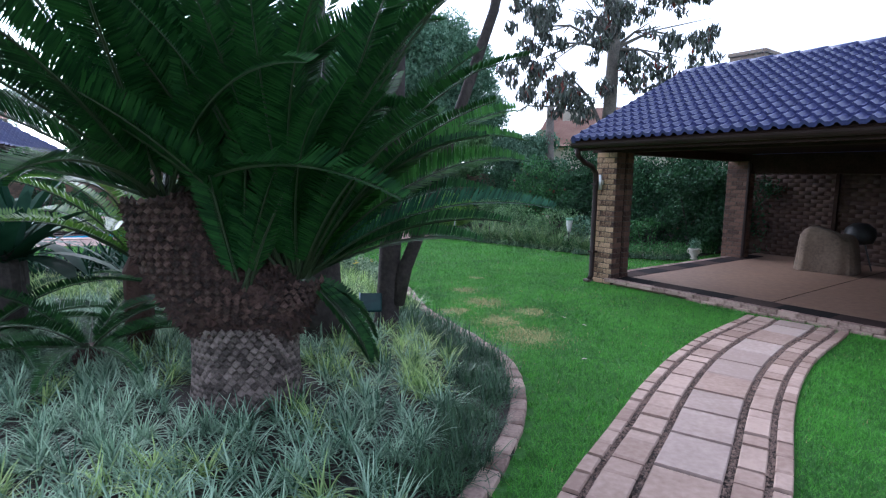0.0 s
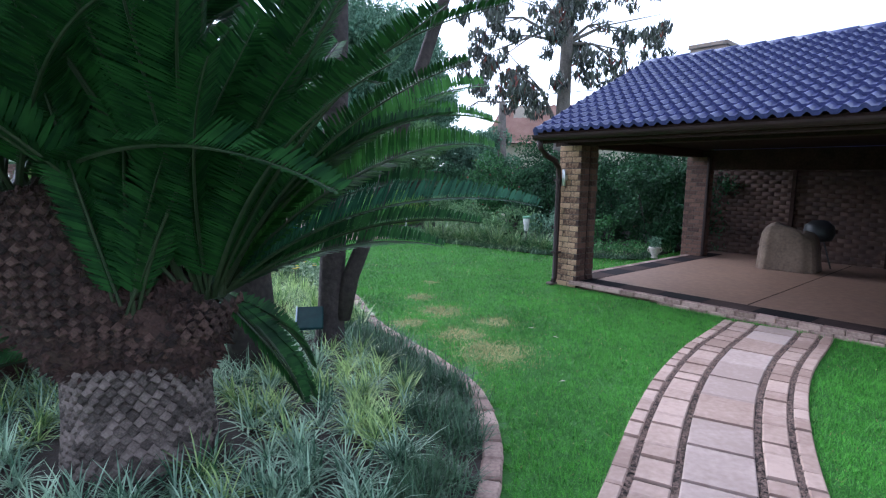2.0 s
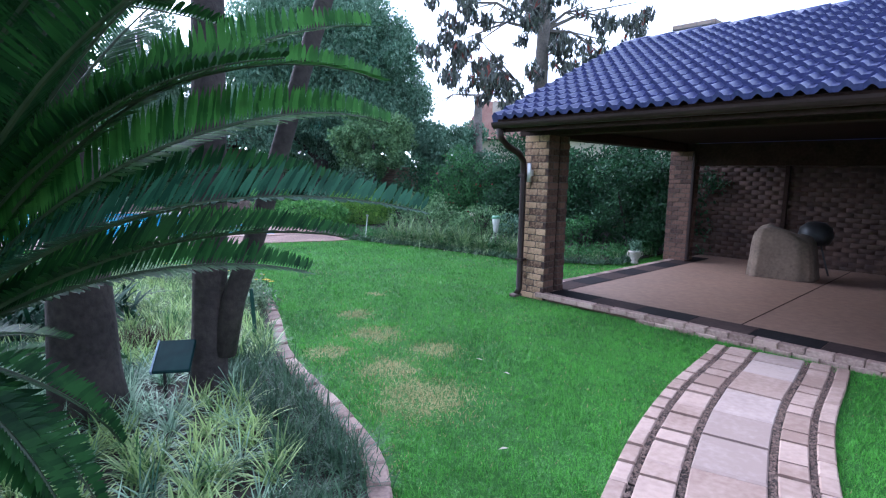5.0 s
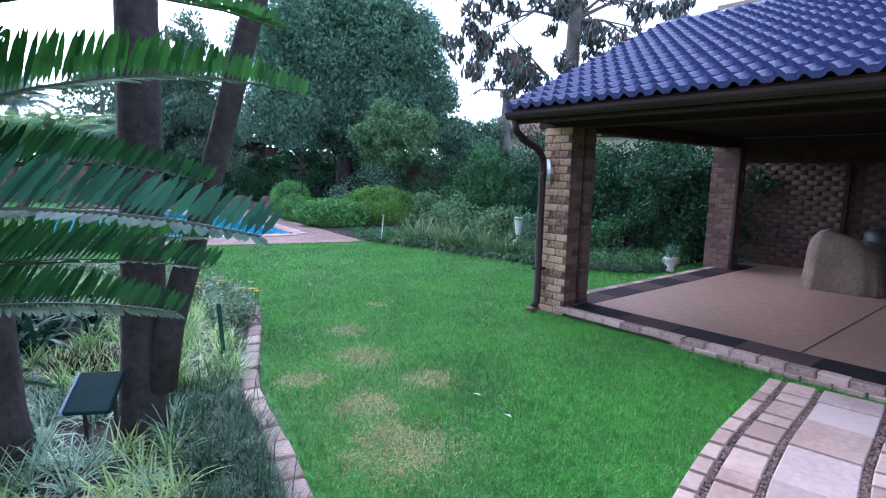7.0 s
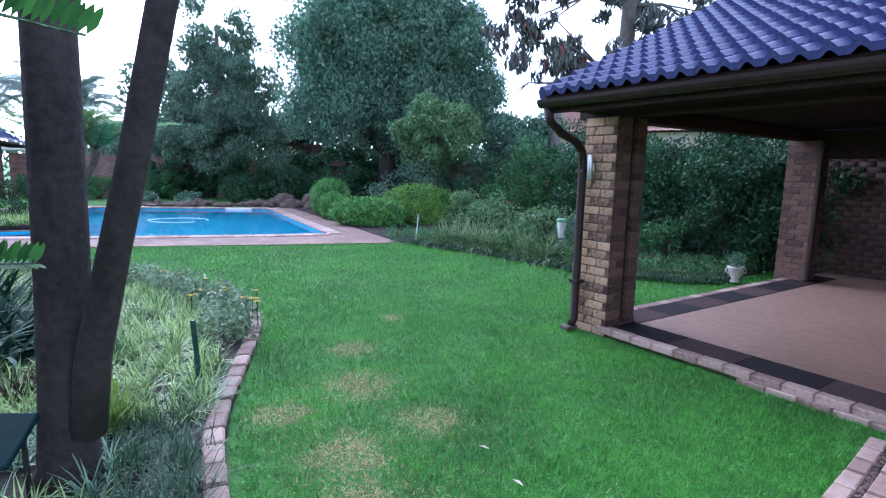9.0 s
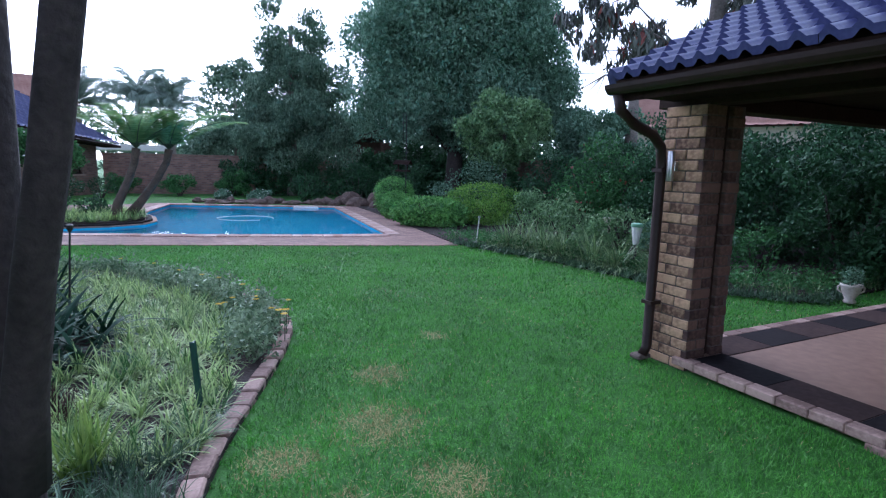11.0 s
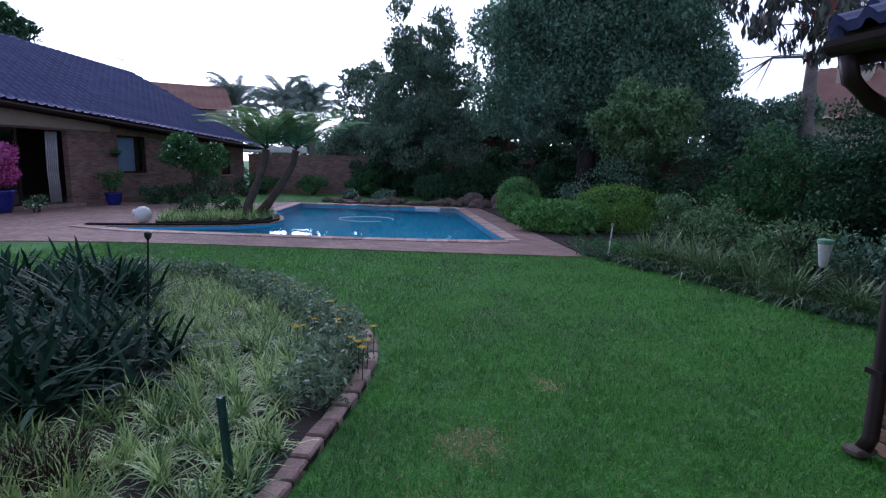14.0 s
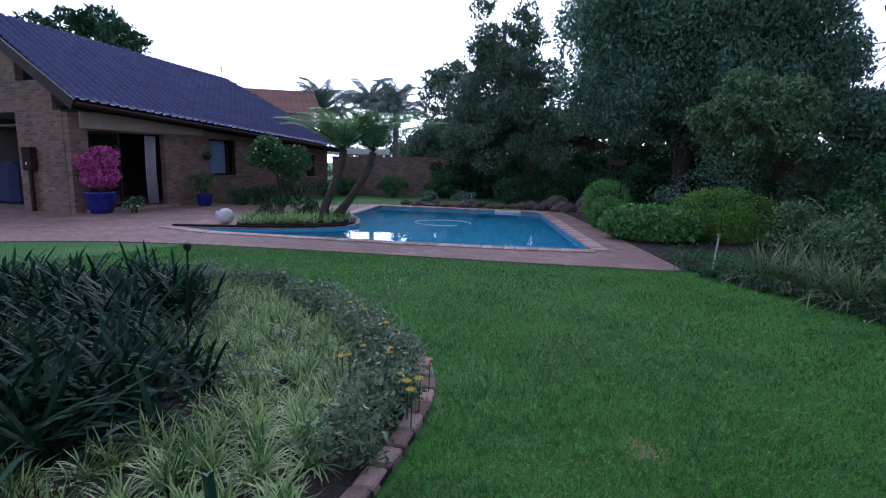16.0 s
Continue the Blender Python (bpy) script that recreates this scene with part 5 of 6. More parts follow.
def lawn(x0, x1, y0, y1, near, far, fade):
    """Blades over a stretch of lawn: close-set up to fade[0] metres ahead, thinning out and broadening to fade[1]."""
    n = int((x1 - x0) * (y1 - y0) * near)
    p = np.column_stack([RNG.uniform(x0, x1, n), RNG.uniform(y0, y1, n)])
    share = np.interp(p[:, 1], fade, (1.0, far / near))
    keep = RNG.uniform(size=n) < share
    p, share = p[keep], share[keep]
    for loop in (bed_loop, DECK_LOOP, BED_RIGHT, PAV_LOOP, PATH_LOOP):
        out = ~inside(p, loop)
        p, share = p[out], share[out]
    out = ~near_line(p, kerb_near, 0.07)
    p, share = p[out], share[out]
    odds = np.zeros(len(p))
    for x, y, r in DRY_SPOTS:
        odds = np.maximum(odds, np.minimum(0.97, 2.1 * (0.3 + patchy(p, 0.09)) * np.exp(-((p[:, 0] - x) ** 2 + (p[:, 1] - y) ** 2) / (0.75 * r * r))))
    x, y = p[:, 0], p[:, 1]
    worn = np.sin(1.7 * x + 0.9 * y) * np.sin(2.3 * y - 1.1 * x + 1) + 0.6 * np.sin(5.1 * x + 2.0) * np.sin(4.3 * y + 3.1 * x)
    old = RNG.uniform(size=len(p)) < odds + 0.008 + 0.05 * np.clip(worn, 0, 1)
    wide = 0.0048 / np.sqrt(share)
    tagged(part("lawn", raw("lawn", *blades(p[~old], (0.018 + 0.034 * patchy(p, 0.11) + 0.016 * patchy(p + 40, 0.35))[~old], wide[~old], 0.62, 1), GRASS)), "short green mown lawn grass", "grass", kind="stuff")
    tagged(part("dry_lawn", raw("dry_lawn", *blades(p[old], 0.032, wide[old] * 1.2, 0.8, 1), DRY_GRASS)), "yellowed dry patches of the lawn", "grass", kind="stuff")


lawn(-9.0, 7.0, 1.2, 15.6, 10000, 2800, (7.5, 12.0))
lawn(-20.0, -9.0, 7.5, 25.0, 900, 500, (8.0, 20.0))
lawn(-0.5, 9.0, -5.0, 1.2, 1200, 1200, (0.0, 1.0))
for x, y, r in ((1.54, 6.57, 70), (1.73, 6.25, 50), (1.55, 5.05, 110), (-3.63, 11.55, 40), (1.39, 13.3, 10), (3.92, 11.31, 80)):
    f = tagged(part("fallen_leaf", raw("fallen_leaf", [(0, -0.035, 0), (0.013, 0, 0.008), (0, 0.035, 0.004), (-0.013, 0, 0.01)], [(0, 1, 2), (0, 2, 3)], CREAM)), "pale dry leaf lying on the lawn", "leaf", "fallen leaves")
    f.matrix_world = pose(x, y, 0.045, 0, 0, r)

# ---- border along the right-hand wall ----
edge_pts, _ = smooth_line(BED_RIGHT[:9], 0.1)
tufts(edge_pts + RNG.normal(0, 0.06, edge_pts.shape), 60, 0.13, 0.012, 0.7, MONDO, "edging_grass", "low dark grassy edging along the border", "grassy plants", 2, ball=0.06)
for x, y, s in ((0.22, 14.95, 1.1), (0.55, 14.75, 1.05), (0.95, 14.4, 1.15), (1.3, 14.1, 1.05), (1.8, 13.75, 1.0), (2.2, 13.3, 0.95), (2.75, 13.0, 0.9), (0.75, 15.3, 0.9), (1.7, 14.4, 0.9)):
    c = thing("grass_clump", "arching clump of green strappy grass in the border", "plant", Matrix.Translation((x, y, 0.03)), "border grass clumps")
    k = 170
    part("leaves", raw("leaves", *blades(np.column_stack([RNG.normal(0, 0.06, (k, 2)), np.zeros(k)]), 0.6 * s, 0.016, 0.72, 4, 0.95), mat("clump_blades", (0.065, 0.13, 0.045), (0.32, 0.44, 0.19), 0.5, 6, 2, 0, by="island", through_light=0.2) if x == 0.22 else bpy.data.materials["clump_blades"]), parent=c)
strip = scatter(BED_RIGHT, 0.2)
strip = strip[near_line(strip, [tuple(p) for p in edge_pts], 0.95) & ~near_line(strip, [tuple(p) for p in edge_pts], 0.14)]
tufts(strip[RNG.uniform(size=len(strip)) < 0.4], 34, 0.26, 0.013, 0.65, bpy.data.materials["clump_blades"], "border_grass", "soft grey-green grassy planting in the border", "grassy plants", 2, ball=0.05)
low_cover = np.repeat(strip, 40, 0)
low_cover = np.column_stack([low_cover + RNG.normal(0, 0.08, low_cover.shape), np.abs(RNG.normal(0.13, 0.07, len(low_cover))) + 0.03])
tagged(part("border_cover", raw("border_cover", *leaves(low_cover, 0.06, 0.0, 2.2), LEAF_MID)), "low grey-green leafy cover in the border", "groundcover", kind="stuff")
for x, y, z, rx, ry, rz, n, m, lab in ((1.3, 15.6, 0.6, 0.75, 0.6, 0.5, 2600, LEAF_SAGE, "loose green shrub in the border"), (2.4, 14.7, 0.55, 0.8, 0.6, 0.5, 2600, LEAF_SAGE, "full green shrub in the border"), (3.3, 14.0, 0.5, 0.7, 0.55, 0.45, 2200, LEAF_GREY, "low grey-green shrub in the border"),
                                     (0.5, 16.4, 0.6, 0.7, 0.6, 0.5, 2400, LEAF_SAGE, "leafy green shrub in the border"), (4.3, 13.7, 0.45, 0.45, 0.4, 0.45, 900, LEAF_MID, "small open shrub near the pavilion"), (1.85, 14.2, 0.34, 0.42, 0.36, 0.32, 1500, LEAF_SAGE, "low leafy shrub before the bollard"), (-2.0, 21.0, 1.0, 1.2, 0.9, 0.8, 2600, LEAF_GREY, "fine-leaved greyish shrub behind the topiary")):
    bush("shrub", lab, "shrub", (x, y, z), (rx, ry, rz), n, 0.07, m, 12, 0.45, "border shrubs")
bush("topiary_ball", "dense green shrub clipped into a large ball", "shrub", (-4.5, 21.2, 0.64), (0.66, 0.66, 0.62), 13000, 0.05, LEAF_LIME, 8, 0.2, "clipped shrubs", clipped=True)
bush("topiary_ball", "dense green shrub clipped into a smaller ball", "shrub", (-3.95, 19.85, 0.42), (0.46, 0.46, 0.43), 8000, 0.05, LEAF_LIME, 8, 0.2, "clipped shrubs", clipped=True)
bush("box_hedge", "bright green leafy low hedge by the paving", "hedge", (-2.4, 18.25, 0.42), (1.05, 0.55, 0.4), 9000, 0.085, LEAF_LIME, 14, 0.35, "clipped shrubs", clipped=True)
bush("golden_mound", "rounded yellow-green clipped shrub mound", "shrub", (-1.15, 19.4, 0.62), (1.12, 0.85, 0.56), 15000, 0.055, LEAF_GOLD, 12, 0.3, "clipped shrubs", clipped=True, accents=(("young_shoot", "yellowish young shoots", YELLOW_BLADES, 900, 0.04),))
bush("hedge", "tall bright green spreading shrub by the wall", "hedge", (2.1, 18.6, 1.35), (1.6, 1.2, 1.0), 8000, 0.08, LEAF_MID, 20, 0.4, "tall hedges", accents=(("red_shoot", "a few reddish shoots", LEAF_RED, 90, 0.09),))
for x, y, z, rx, ry, rz, n in ((3.9, 17.2, 1.25, 1.3, 1.1, 1.25, 14000), (5.3, 16.0, 1.35, 1.4, 1.1, 1.35, 17000), (6.5, 14.9, 1.3, 1.3, 1.1, 1.35, 16000), (7.6, 13.8, 1.3, 1.2, 1.0, 1.3, 9000), (5.5, 13.75, 1.15, 0.85, 0.8, 1.15, 8000), (6.6, 13.4, 1.3, 0.9, 0.8, 1.3, 8000), (0.6, 19.9, 1.1, 1.3, 1.0, 1.0, 8000), (3.6, 19.5, 1.6, 1.6, 1.2, 1.5, 9000)):
    bush("hedge", "tall dark glossy-leaved hedge against the wall", "hedge", (x, y, z), (rx, ry, rz), n, 0.085, LEAF_DARK, 20, 0.4, "tall hedges")
for x, y, h in ((-0.5, 15.35, 0.62), ):
    p = thing("garden_marker", "thin pale grey post light leaning in the border", "lamp", pose(x, y, 0, 0, 5, 0))
    part("stick", tube([(0, 0, 0), (0, 0, h)], [0.014, 0.014], 8), WHITE, p)
    part("head", lathe([(0.016, h - 0.05), (0.03, h - 0.04), (0.03, h)], 10), STEEL, p)
cone = thing("cone_lamp", "white tapered lamp with a green rim on a short post", "lamp", pose(2.5, 13.75, 0))
part("shade", lathe([(0.03, 0.4), (0.045, 0.42), (0.085, 0.7)], 14), WHITE, cone)
part("rim", lathe([(0.088, 0.7), (0.095, 0.71), (0.095, 0.75), (0.08, 0.76)], 14), mat("pale_green_plastic", (0.15, 0.35, 0.2), (0.25, 0.45, 0.3), 0.5), cone)
part("post", tube([(0, 0, 0), (0, 0, 0.42)], [0.02, 0.02], 8), BLACK_PLASTIC, cone)
pale_post = thing("bollard_lamp", "short weathered stone-coloured bollard in the border", "lamp", pose(2.05, 14.6, 0))
part("body", lathe([(0.07, 0), (0.07, 0.72), (0.05, 0.76)], 14), CREAM, pale_post)
feeder = thing("bird_feeder", "small bird feeder with a sloping roof, hung from a hooked pole", "feeder", pose(-4.0, 20.6, 1.62))
part("tray", block(-0.2, 0.2, -0.15, 0.15, -0.2, -0.15), TIMBER, feeder)
for x in (-0.15, 0.15):
    part("upright", block(x - 0.015, x + 0.015, -0.015, 0.015, -0.15, 0.05), TIMBER, feeder)
bm = bmesh.new()
for s in (-1, 1):
    q = [bm.verts.new(p) for p in ((-0.26, 0, 0.15), (0.26, 0, 0.15), (0.26, s * 0.22, 0.02), (-0.26, s * 0.22, 0.02))]
    bm.faces.new(q)
bmesh.ops.solidify(bm, geom=bm.faces[:], thickness=0.02)
part("roof", bm, TIMBER, feeder)
part("pole", tube([(0, 0.3, -1.62), (0, 0.3, 1.5), (0, 0.2, 1.62), (0, 0.02, 1.58), (0, 0, 0.14)], [0.016, 0.014, 0.01, 0.008, 0.006], 6), BLACK_PLASTIC, feeder)

# ---- under the pavilion ----
urn = thing("urn", "small whitewashed clay urn with a wispy plant", "pot", pose(4.95, 12.15, 0.03) @ Matrix.Scale(0.72, 4))
part("vessel", lathe([(0.09, 0), (0.1, 0.03), (0.07, 0.07), (0.14, 0.2), (0.15, 0.27), (0.17, 0.3), (0.17, 0.33), (0.14, 0.33), (0.13, 0.28)], 20), CLAY, urn, smooth=True)
for a in (-1, 1):
    part("handle", tube([(a * 0.14, 0, 0.18), (a * 0.2, 0, 0.22), (a * 0.2, 0, 0.28), (a * 0.16, 0, 0.31)], [0.014] * 4, 6), CLAY, urn)
tagged(part("plant", raw("plant", *leaves(cloud(500, [(0, 0, 0.45, 0.2, 0.2, 0.2)], 0.1), 0.05), LEAF_GREY), parent=urn), kind="stuff")
grill = thing("covered_grill", "bulky barbecue under a draped tan canvas cover", "cover", PAV @ pose(1.62, 4.15, UP, 0, 0, 6))
bm = bmesh.new()
rings = []
for z, a, b, slide in ((0, 0.46, 0.36, 0), (0.03, 0.47, 0.37, 0), (0.25, 0.45, 0.34, -0.005), (0.5, 0.43, 0.32, -0.015), (0.62, 0.41, 0.3, -0.02), (0.7, 0.36, 0.26, -0.03), (0.735, 0.24, 0.17, -0.04)):
    rings.append([bm.verts.new((math.copysign(abs(math.cos(t)) ** 0.45, math.cos(t)) * a * (1 + 0.035 * math.sin(13 * t) * (1 - z)) + slide, math.copysign(abs(math.sin(t)) ** 0.45, math.sin(t)) * b * (1 + 0.06 * math.sin(9 * t + 1) * (1 - z)), z * (1 - 0.1 * math.cos(t)) + 0.05 * z * math.sin(3 * t + 0.6))) for t in np.linspace(0, 2 * math.pi, 48, endpoint=False)])
for r, q in zip(rings, rings[1:]):
    for i in range(48):
        bm.faces.new((r[i], r[(i + 1) % 48], q[(i + 1) % 48], q[i]))
bm.faces.new(rings[-1])
part("cover", bm, CANVAS, grill, smooth=True)
dark = thing("wheeled_grill", "dark domed kettle grill behind the canvas cover", "grill", PAV @ pose(1.86, 4.85, UP) @ Matrix.Scale(0.84, 4))
part("dome", lathe([(0.05, 0.55), (0.25, 0.6), (0.3, 0.75), (0.27, 0.92), (0.15, 1.02), (0.03, 1.04)], 18), BLACK_PLASTIC, dark, smooth=True)
for a in range(3):
    part("leg", tube([(0.1 * math.cos(a * 2.1), 0.1 * math.sin(a * 2.1), 0.6), (0.28 * math.cos(a * 2.1), 0.28 * math.sin(a * 2.1), 0)], [0.018, 0.018], 6), BLACK_PLASTIC, dark)

# ---- island bed and round the pool ----
ISLAND = [(-9.35, 15.5), (-9.6, 14.85), (-10.4, 14.1), (-11.0, 13.65), (-11.4, 13.9), (-11.7, 14.6), (-11.7, 15.6), (-11.2, 16.6), (-10.3, 16.75), (-9.65, 16.15)]
tagged(part("island_soil", sheet([ISLAND], 0.02, 0.09), SOIL), "soil of the planted island beside the pool", "soil", kind="structure")
tufts(scatter(ISLAND, 0.2), 26, 0.3, 0.018, 0.6, warm, "island_grass", "pale grassy tufts on the island bed", "grassy plants", 2, z=0.09)
for x, y, s in ((-10.8, 15.6, 0.45), (-11.2, 14.9, 0.4)):
    bush("shrub", "low dark shrub on the island bed", "shrub", (x, y, 0.4), (s, s, 0.3), 900, 0.07, LEAF_DARK, 8, 0.45, "island shrubs")
FERN_SHAPES = [frond_mesh(mat("fern_green", (0.11, 0.22, 0.07), (0.31, 0.46, 0.19), 0.5, 5, 1, 0, by="island", through_light=0.5), *s) for s in ((2.0, 60, 72, 120, 0.36, 0.008, -10, 66), (2.1, 42, 52, 120, 0.36, 0.008, -8, 66), (1.7, 76, 92, 100, 0.34, 0.008, -12, 66))]
for base, line in (((-9.95, 15.5), [(0, 0, 0.05), (0.12, 0.0, 0.5), (0.3, 0.2, 1.1), (0.42, 0.3, 1.55), (0.45, 0.35, 1.9)]), ((-10.05, 15.92), [(0, 0, 0.05), (0.3, 0.22, 0.5), (0.6, 0.5, 1.1), (0.8, 0.65, 1.55), (0.86, 0.7, 1.9)])):
    fern = thing("tree_fern", "tree fern with a dark curved trunk and flat lacy crown", "tree fern", Matrix.Translation((*base, 0.0)), "tree ferns")
    part("trunk", tube(line, [0.15, 0.11, 0.092, 0.088, 0.1], 12), FERN_BARK, fern, smooth=True)
    for i in range(18):
        add_frond(FERN_SHAPES[i % 3], fern, aim(line[-1], i * 20 + random.uniform(-6, 6), random.uniform(-8, 8)) @ Matrix.Scale(random.uniform(0.85, 1.08), 4))
jar = thing("clay_jar", "round white clay jar lying on its side", "jar", pose(-11.65, 13.75, 0.22, 0, -78, 25) @ Matrix.Scale(0.76, 4))
part("body", lathe([(0.05, -0.25), (0.16, -0.22), (0.25, -0.1), (0.27, 0.02), (0.22, 0.16), (0.1, 0.25), (0.075, 0.29), (0.1, 0.34), (0.08, 0.345)], 22), WHITE, jar, smooth=True)

hose = thing("pool_hose", "pale floating cleaner hose curled on the pool water", "hose", pose(-8.1, 18.3, -0.03))
ring = [(0.78 * math.cos(a) * (1 + 0.08 * math.sin(2 * a)), 0.7 * math.sin(a), 0.0) for a in np.linspace(0.3, 5.9, 40)]
part("loop", tube(ring, [0.009] * 40, 6), WHITE, hose, smooth=True)


def boulder(x, y, sx, sy, sz, turn):
    bm = bmesh.new()
    bmesh.ops.create_icosphere(bm, subdivisions=3, radius=1)
    off = Vector((x, y, 0))
    for v in bm.verts:
        k = 1 + 0.3 * noise.noise(v.co * 1.4 + off) + 0.1 * noise.noise(v.co * 4 + off)
        v.co = Vector((v.co.x * sx * k, v.co.y * sy * k, max(v.co.z, -0.5) * sz * k))
    tagged(part("boulder", bm, ROCK, at=pose(x, y, sz * 0.4, 0, 0, turn)), "rough brown rock in the rockery behind the pool", "rock", "rockery stones")


for i in range(34):
    s = i / 33
    boulder(-13.2 + 6.6 * s + random.uniform(-0.2, 0.2), 21.7 + 1.8 * s + random.uniform(0.2, 1.2), random.uniform(0.15, 0.4), random.uniform(0.12, 0.3), random.uniform(0.06, 0.16) * (1 + 0.7 * s), random.uniform(0, 180))
for x, y, z in ((-7.0, 23.9, 0.5), (-6.4, 24.4, 0.8), (-7.6, 24.5, 0.75), (-5.9, 23.6, 0.4)):
    boulder(x, y, 0.5, 0.38, z * 0.5, random.uniform(0, 90))
weir = thing("pool_weir", "white plastered spillway at the far end of the pool", "weir", pose(-8.4, 22.35, 0, 0, 0, 18.4))
part("ledge", block(-0.45, 0.45, -0.08, 0.12, -0.05, 0.03, 0.02), WHITE, weir)
for x, y, z, r, m, lab in ((-12.6, 23.2, 0.28, 0.5, LEAF_GREY, "low shrub with pale flowers behind the pool"), (-11.2, 23.6, 0.3, 0.55, LEAF_GREY, "low shrub with pale flowers behind the pool"), (-10.0, 25.2, 0.7, 0.9, LEAF_DARK, "dark shrub under the trees"), (-8.0, 26.0, 0.9, 1.0, LEAF_DARK, "dark shrub under the trees"),
                          (-14.5, 26.3, 0.6, 0.9, LEAF_MID, "green shrub by the garden wall"), (-16.6, 25.4, 0.55, 0.8, LEAF_MID, "green shrub by the garden wall"), (-18.8, 24.4, 0.5, 0.8, LEAF_MID, "green shrub by the garden wall"), (-5.6, 25.3, 0.9, 0.9, LEAF_DARK, "dark shrub under the trees"), (-6.2, 27.0, 1.3, 1.2, LEAF_DARK, "tall dark shrub under the trees"), (-10.8, 27.5, 1.2, 1.2, LEAF_DARK, "tall dark shrub under the trees")):
    bush("shrub", lab, "shrub", (x, y, z), (r, r * 0.8, z * 0.9), 1800, 0.1, m, 12, 0.45, "far shrubs", accents=(("blossom", "small white blossom", PETAL_WHITE, 90, 0.06),) if "flowers" in lab else ())

# ---- pots and shrubs by the house ----
def glazed_pot(x, y, r, h, lab, group="blue pots"):
    p = thing("plant_pot", lab, "pot", pose(x, y, 0.02), group)
    part("vessel", lathe([(r * 0.68, 0), (r * 0.85, h * 0.3), (r * 0.95, h * 0.8), (r * 1.05, h * 0.93), (r * 1.05, h), (r * 0.9, h), (r * 0.86, h * 0.9)], 24), BLUE_GLAZE, p, smooth=True)
    part("soil", lathe([(r * 0.87, h * 0.86), (r * 0.87, h * 0.9)], 20), SOIL, p)
    return p


glazed_pot(-16.78, 12.78, 0.42, 0.64, "large cobalt blue glazed pot on the patio")
boug = thing("bougainvillea", "bougainvillea covered in magenta bracts, in a blue pot", "shrub", pose(-16.78, 12.78, 0.57))
part("stem", tube([(0, 0, 0), (0.03, 0, 0.4), (0, 0.02, 0.9)], [0.05, 0.04, 0.02], 8), BARK, boug)
tagged(part("blossom", raw("blossom", *leaves(cloud(9000, lumps((0, 0, 0.78), (0.42, 0.42, 0.72), 30, 0.28), 0.4), 0.07, 0, 1.2), PETAL_PINK), parent=boug), kind="stuff")
part("foliage", raw("foliage", *leaves(cloud(500, lumps((0, 0, 0.8), (0.45, 0.45, 0.6), 8, 0.25), 0.4), 0.06), LEAF_DARK), parent=boug)
glazed_pot(-17.3, 16.3, 0.27, 0.42, "small cobalt blue glazed pot by the wall")
bush("potted_shrub", "leafy shrub growing in a small blue pot", "shrub", (-17.3, 16.3, 0.9), (0.4, 0.4, 0.45), 900, 0.08, LEAF_MID, 8, 0.45)
bush("white_flowers", "low white-flowering plant beside the blue pot", "plant", (-16.2, 13.45, 0.3), (0.3, 0.3, 0.25), 500, 0.06, LEAF_MID, 6, 0.45, accents=(("blossom", "white blossom", PETAL_WHITE, 60, 0.06),))
bush("frangipani", "rounded dark shrub dotted with cream flowers", "shrub", (-15.9, 18.6, 1.65), (1.05, 0.95, 0.68), 9500, 0.11, LEAF_MID, 18, 0.5, accents=(("blossom", "cream blossom", PETAL_WHITE, 110, 0.1),))
for x, y, z, r in ((-16.9, 17.5, 0.4, 0.5), (-16.2, 18.0, 0.45, 0.6), (-17.6, 20.6, 0.6, 0.7), (-17.9, 22.4, 0.5, 0.7), (-16.9, 19.4, 0.5, 0.7)):
    bush("shrub", "low dark green shrub along the house wall", "shrub", (x, y, z), (r, r, z * 0.9), 1100, 0.08, LEAF_DARK, 8, 0.45, "house shrubs")
hang = thing("hanging_pot", "small dark hanging pot with a trailing plant", "pot", HOUSE @ pose(4.75, -0.3, 1.75))
part("bowl", lathe([(0.05, -0.12), (0.16, 0), (0.17, 0.03)], 14), TIMBER, hang)
part("chain", tube([(0, 0, 0.03), (0, 0, 0.75)], [0.006, 0.006], 5), BLACK_PLASTIC, hang)
part("plant", raw("plant", *leaves(cloud(250, [(0, 0, 0.06, 0.2, 0.2, 0.14)], 0.3), 0.06), LEAF_MID), parent=hang)

# ---- large trees ----
tree("tall_tree", "tall narrow tree with dusty green hanging leaves", (-12.7, 28.6, 0), [((0, 0, 0), 0.28), ((0.05, 0, 2.5), 0.22), ((0, 0.1, 5), 0.16), ((0.1, 0, 8), 0.09)],
     [(1.4, 0.3, 3.8), (-1.4, 0, 4.2), (0.9, -1, 6), (-0.9, 0.8, 6.5), (0.2, 0.3, 9)], np.vstack([lumps((0.3, 0, 6.6), (1.7, 1.5, 3.3), 70, 0.5), lumps((0.2, -0.2, 5.0), (2.8, 1.8, 2.6), 80, 0.6), lumps((0.4, -0.6, 2.9), (3.4, 1.8, 1.9), 60, 0.7)]), 76000, 0.165, LEAF_TALL, GREY_BARK, 0.7, 2.6)
tree("sparse_tree", "open tree with scattered leaves beside the tall tree", (-17.0, 30.2, 0), [((0, 0, 0), 0.2), ((0.1, 0, 3), 0.14), ((0, 0, 5.5), 0.06)], [(1.3, 0, 4.6), (-1.3, 0.3, 4.8), (0, 0.5, 6.4)], np.vstack([lumps((0.2, 0, 4.6), (2.4, 1.8, 2.4), 46, 0.55), lumps((0.6, -0.4, 2.4), (2.8, 1.6, 1.6), 40, 0.6)]), 22000, 0.19, LEAF_TALL, GREY_BARK, 0.4, 2.0)
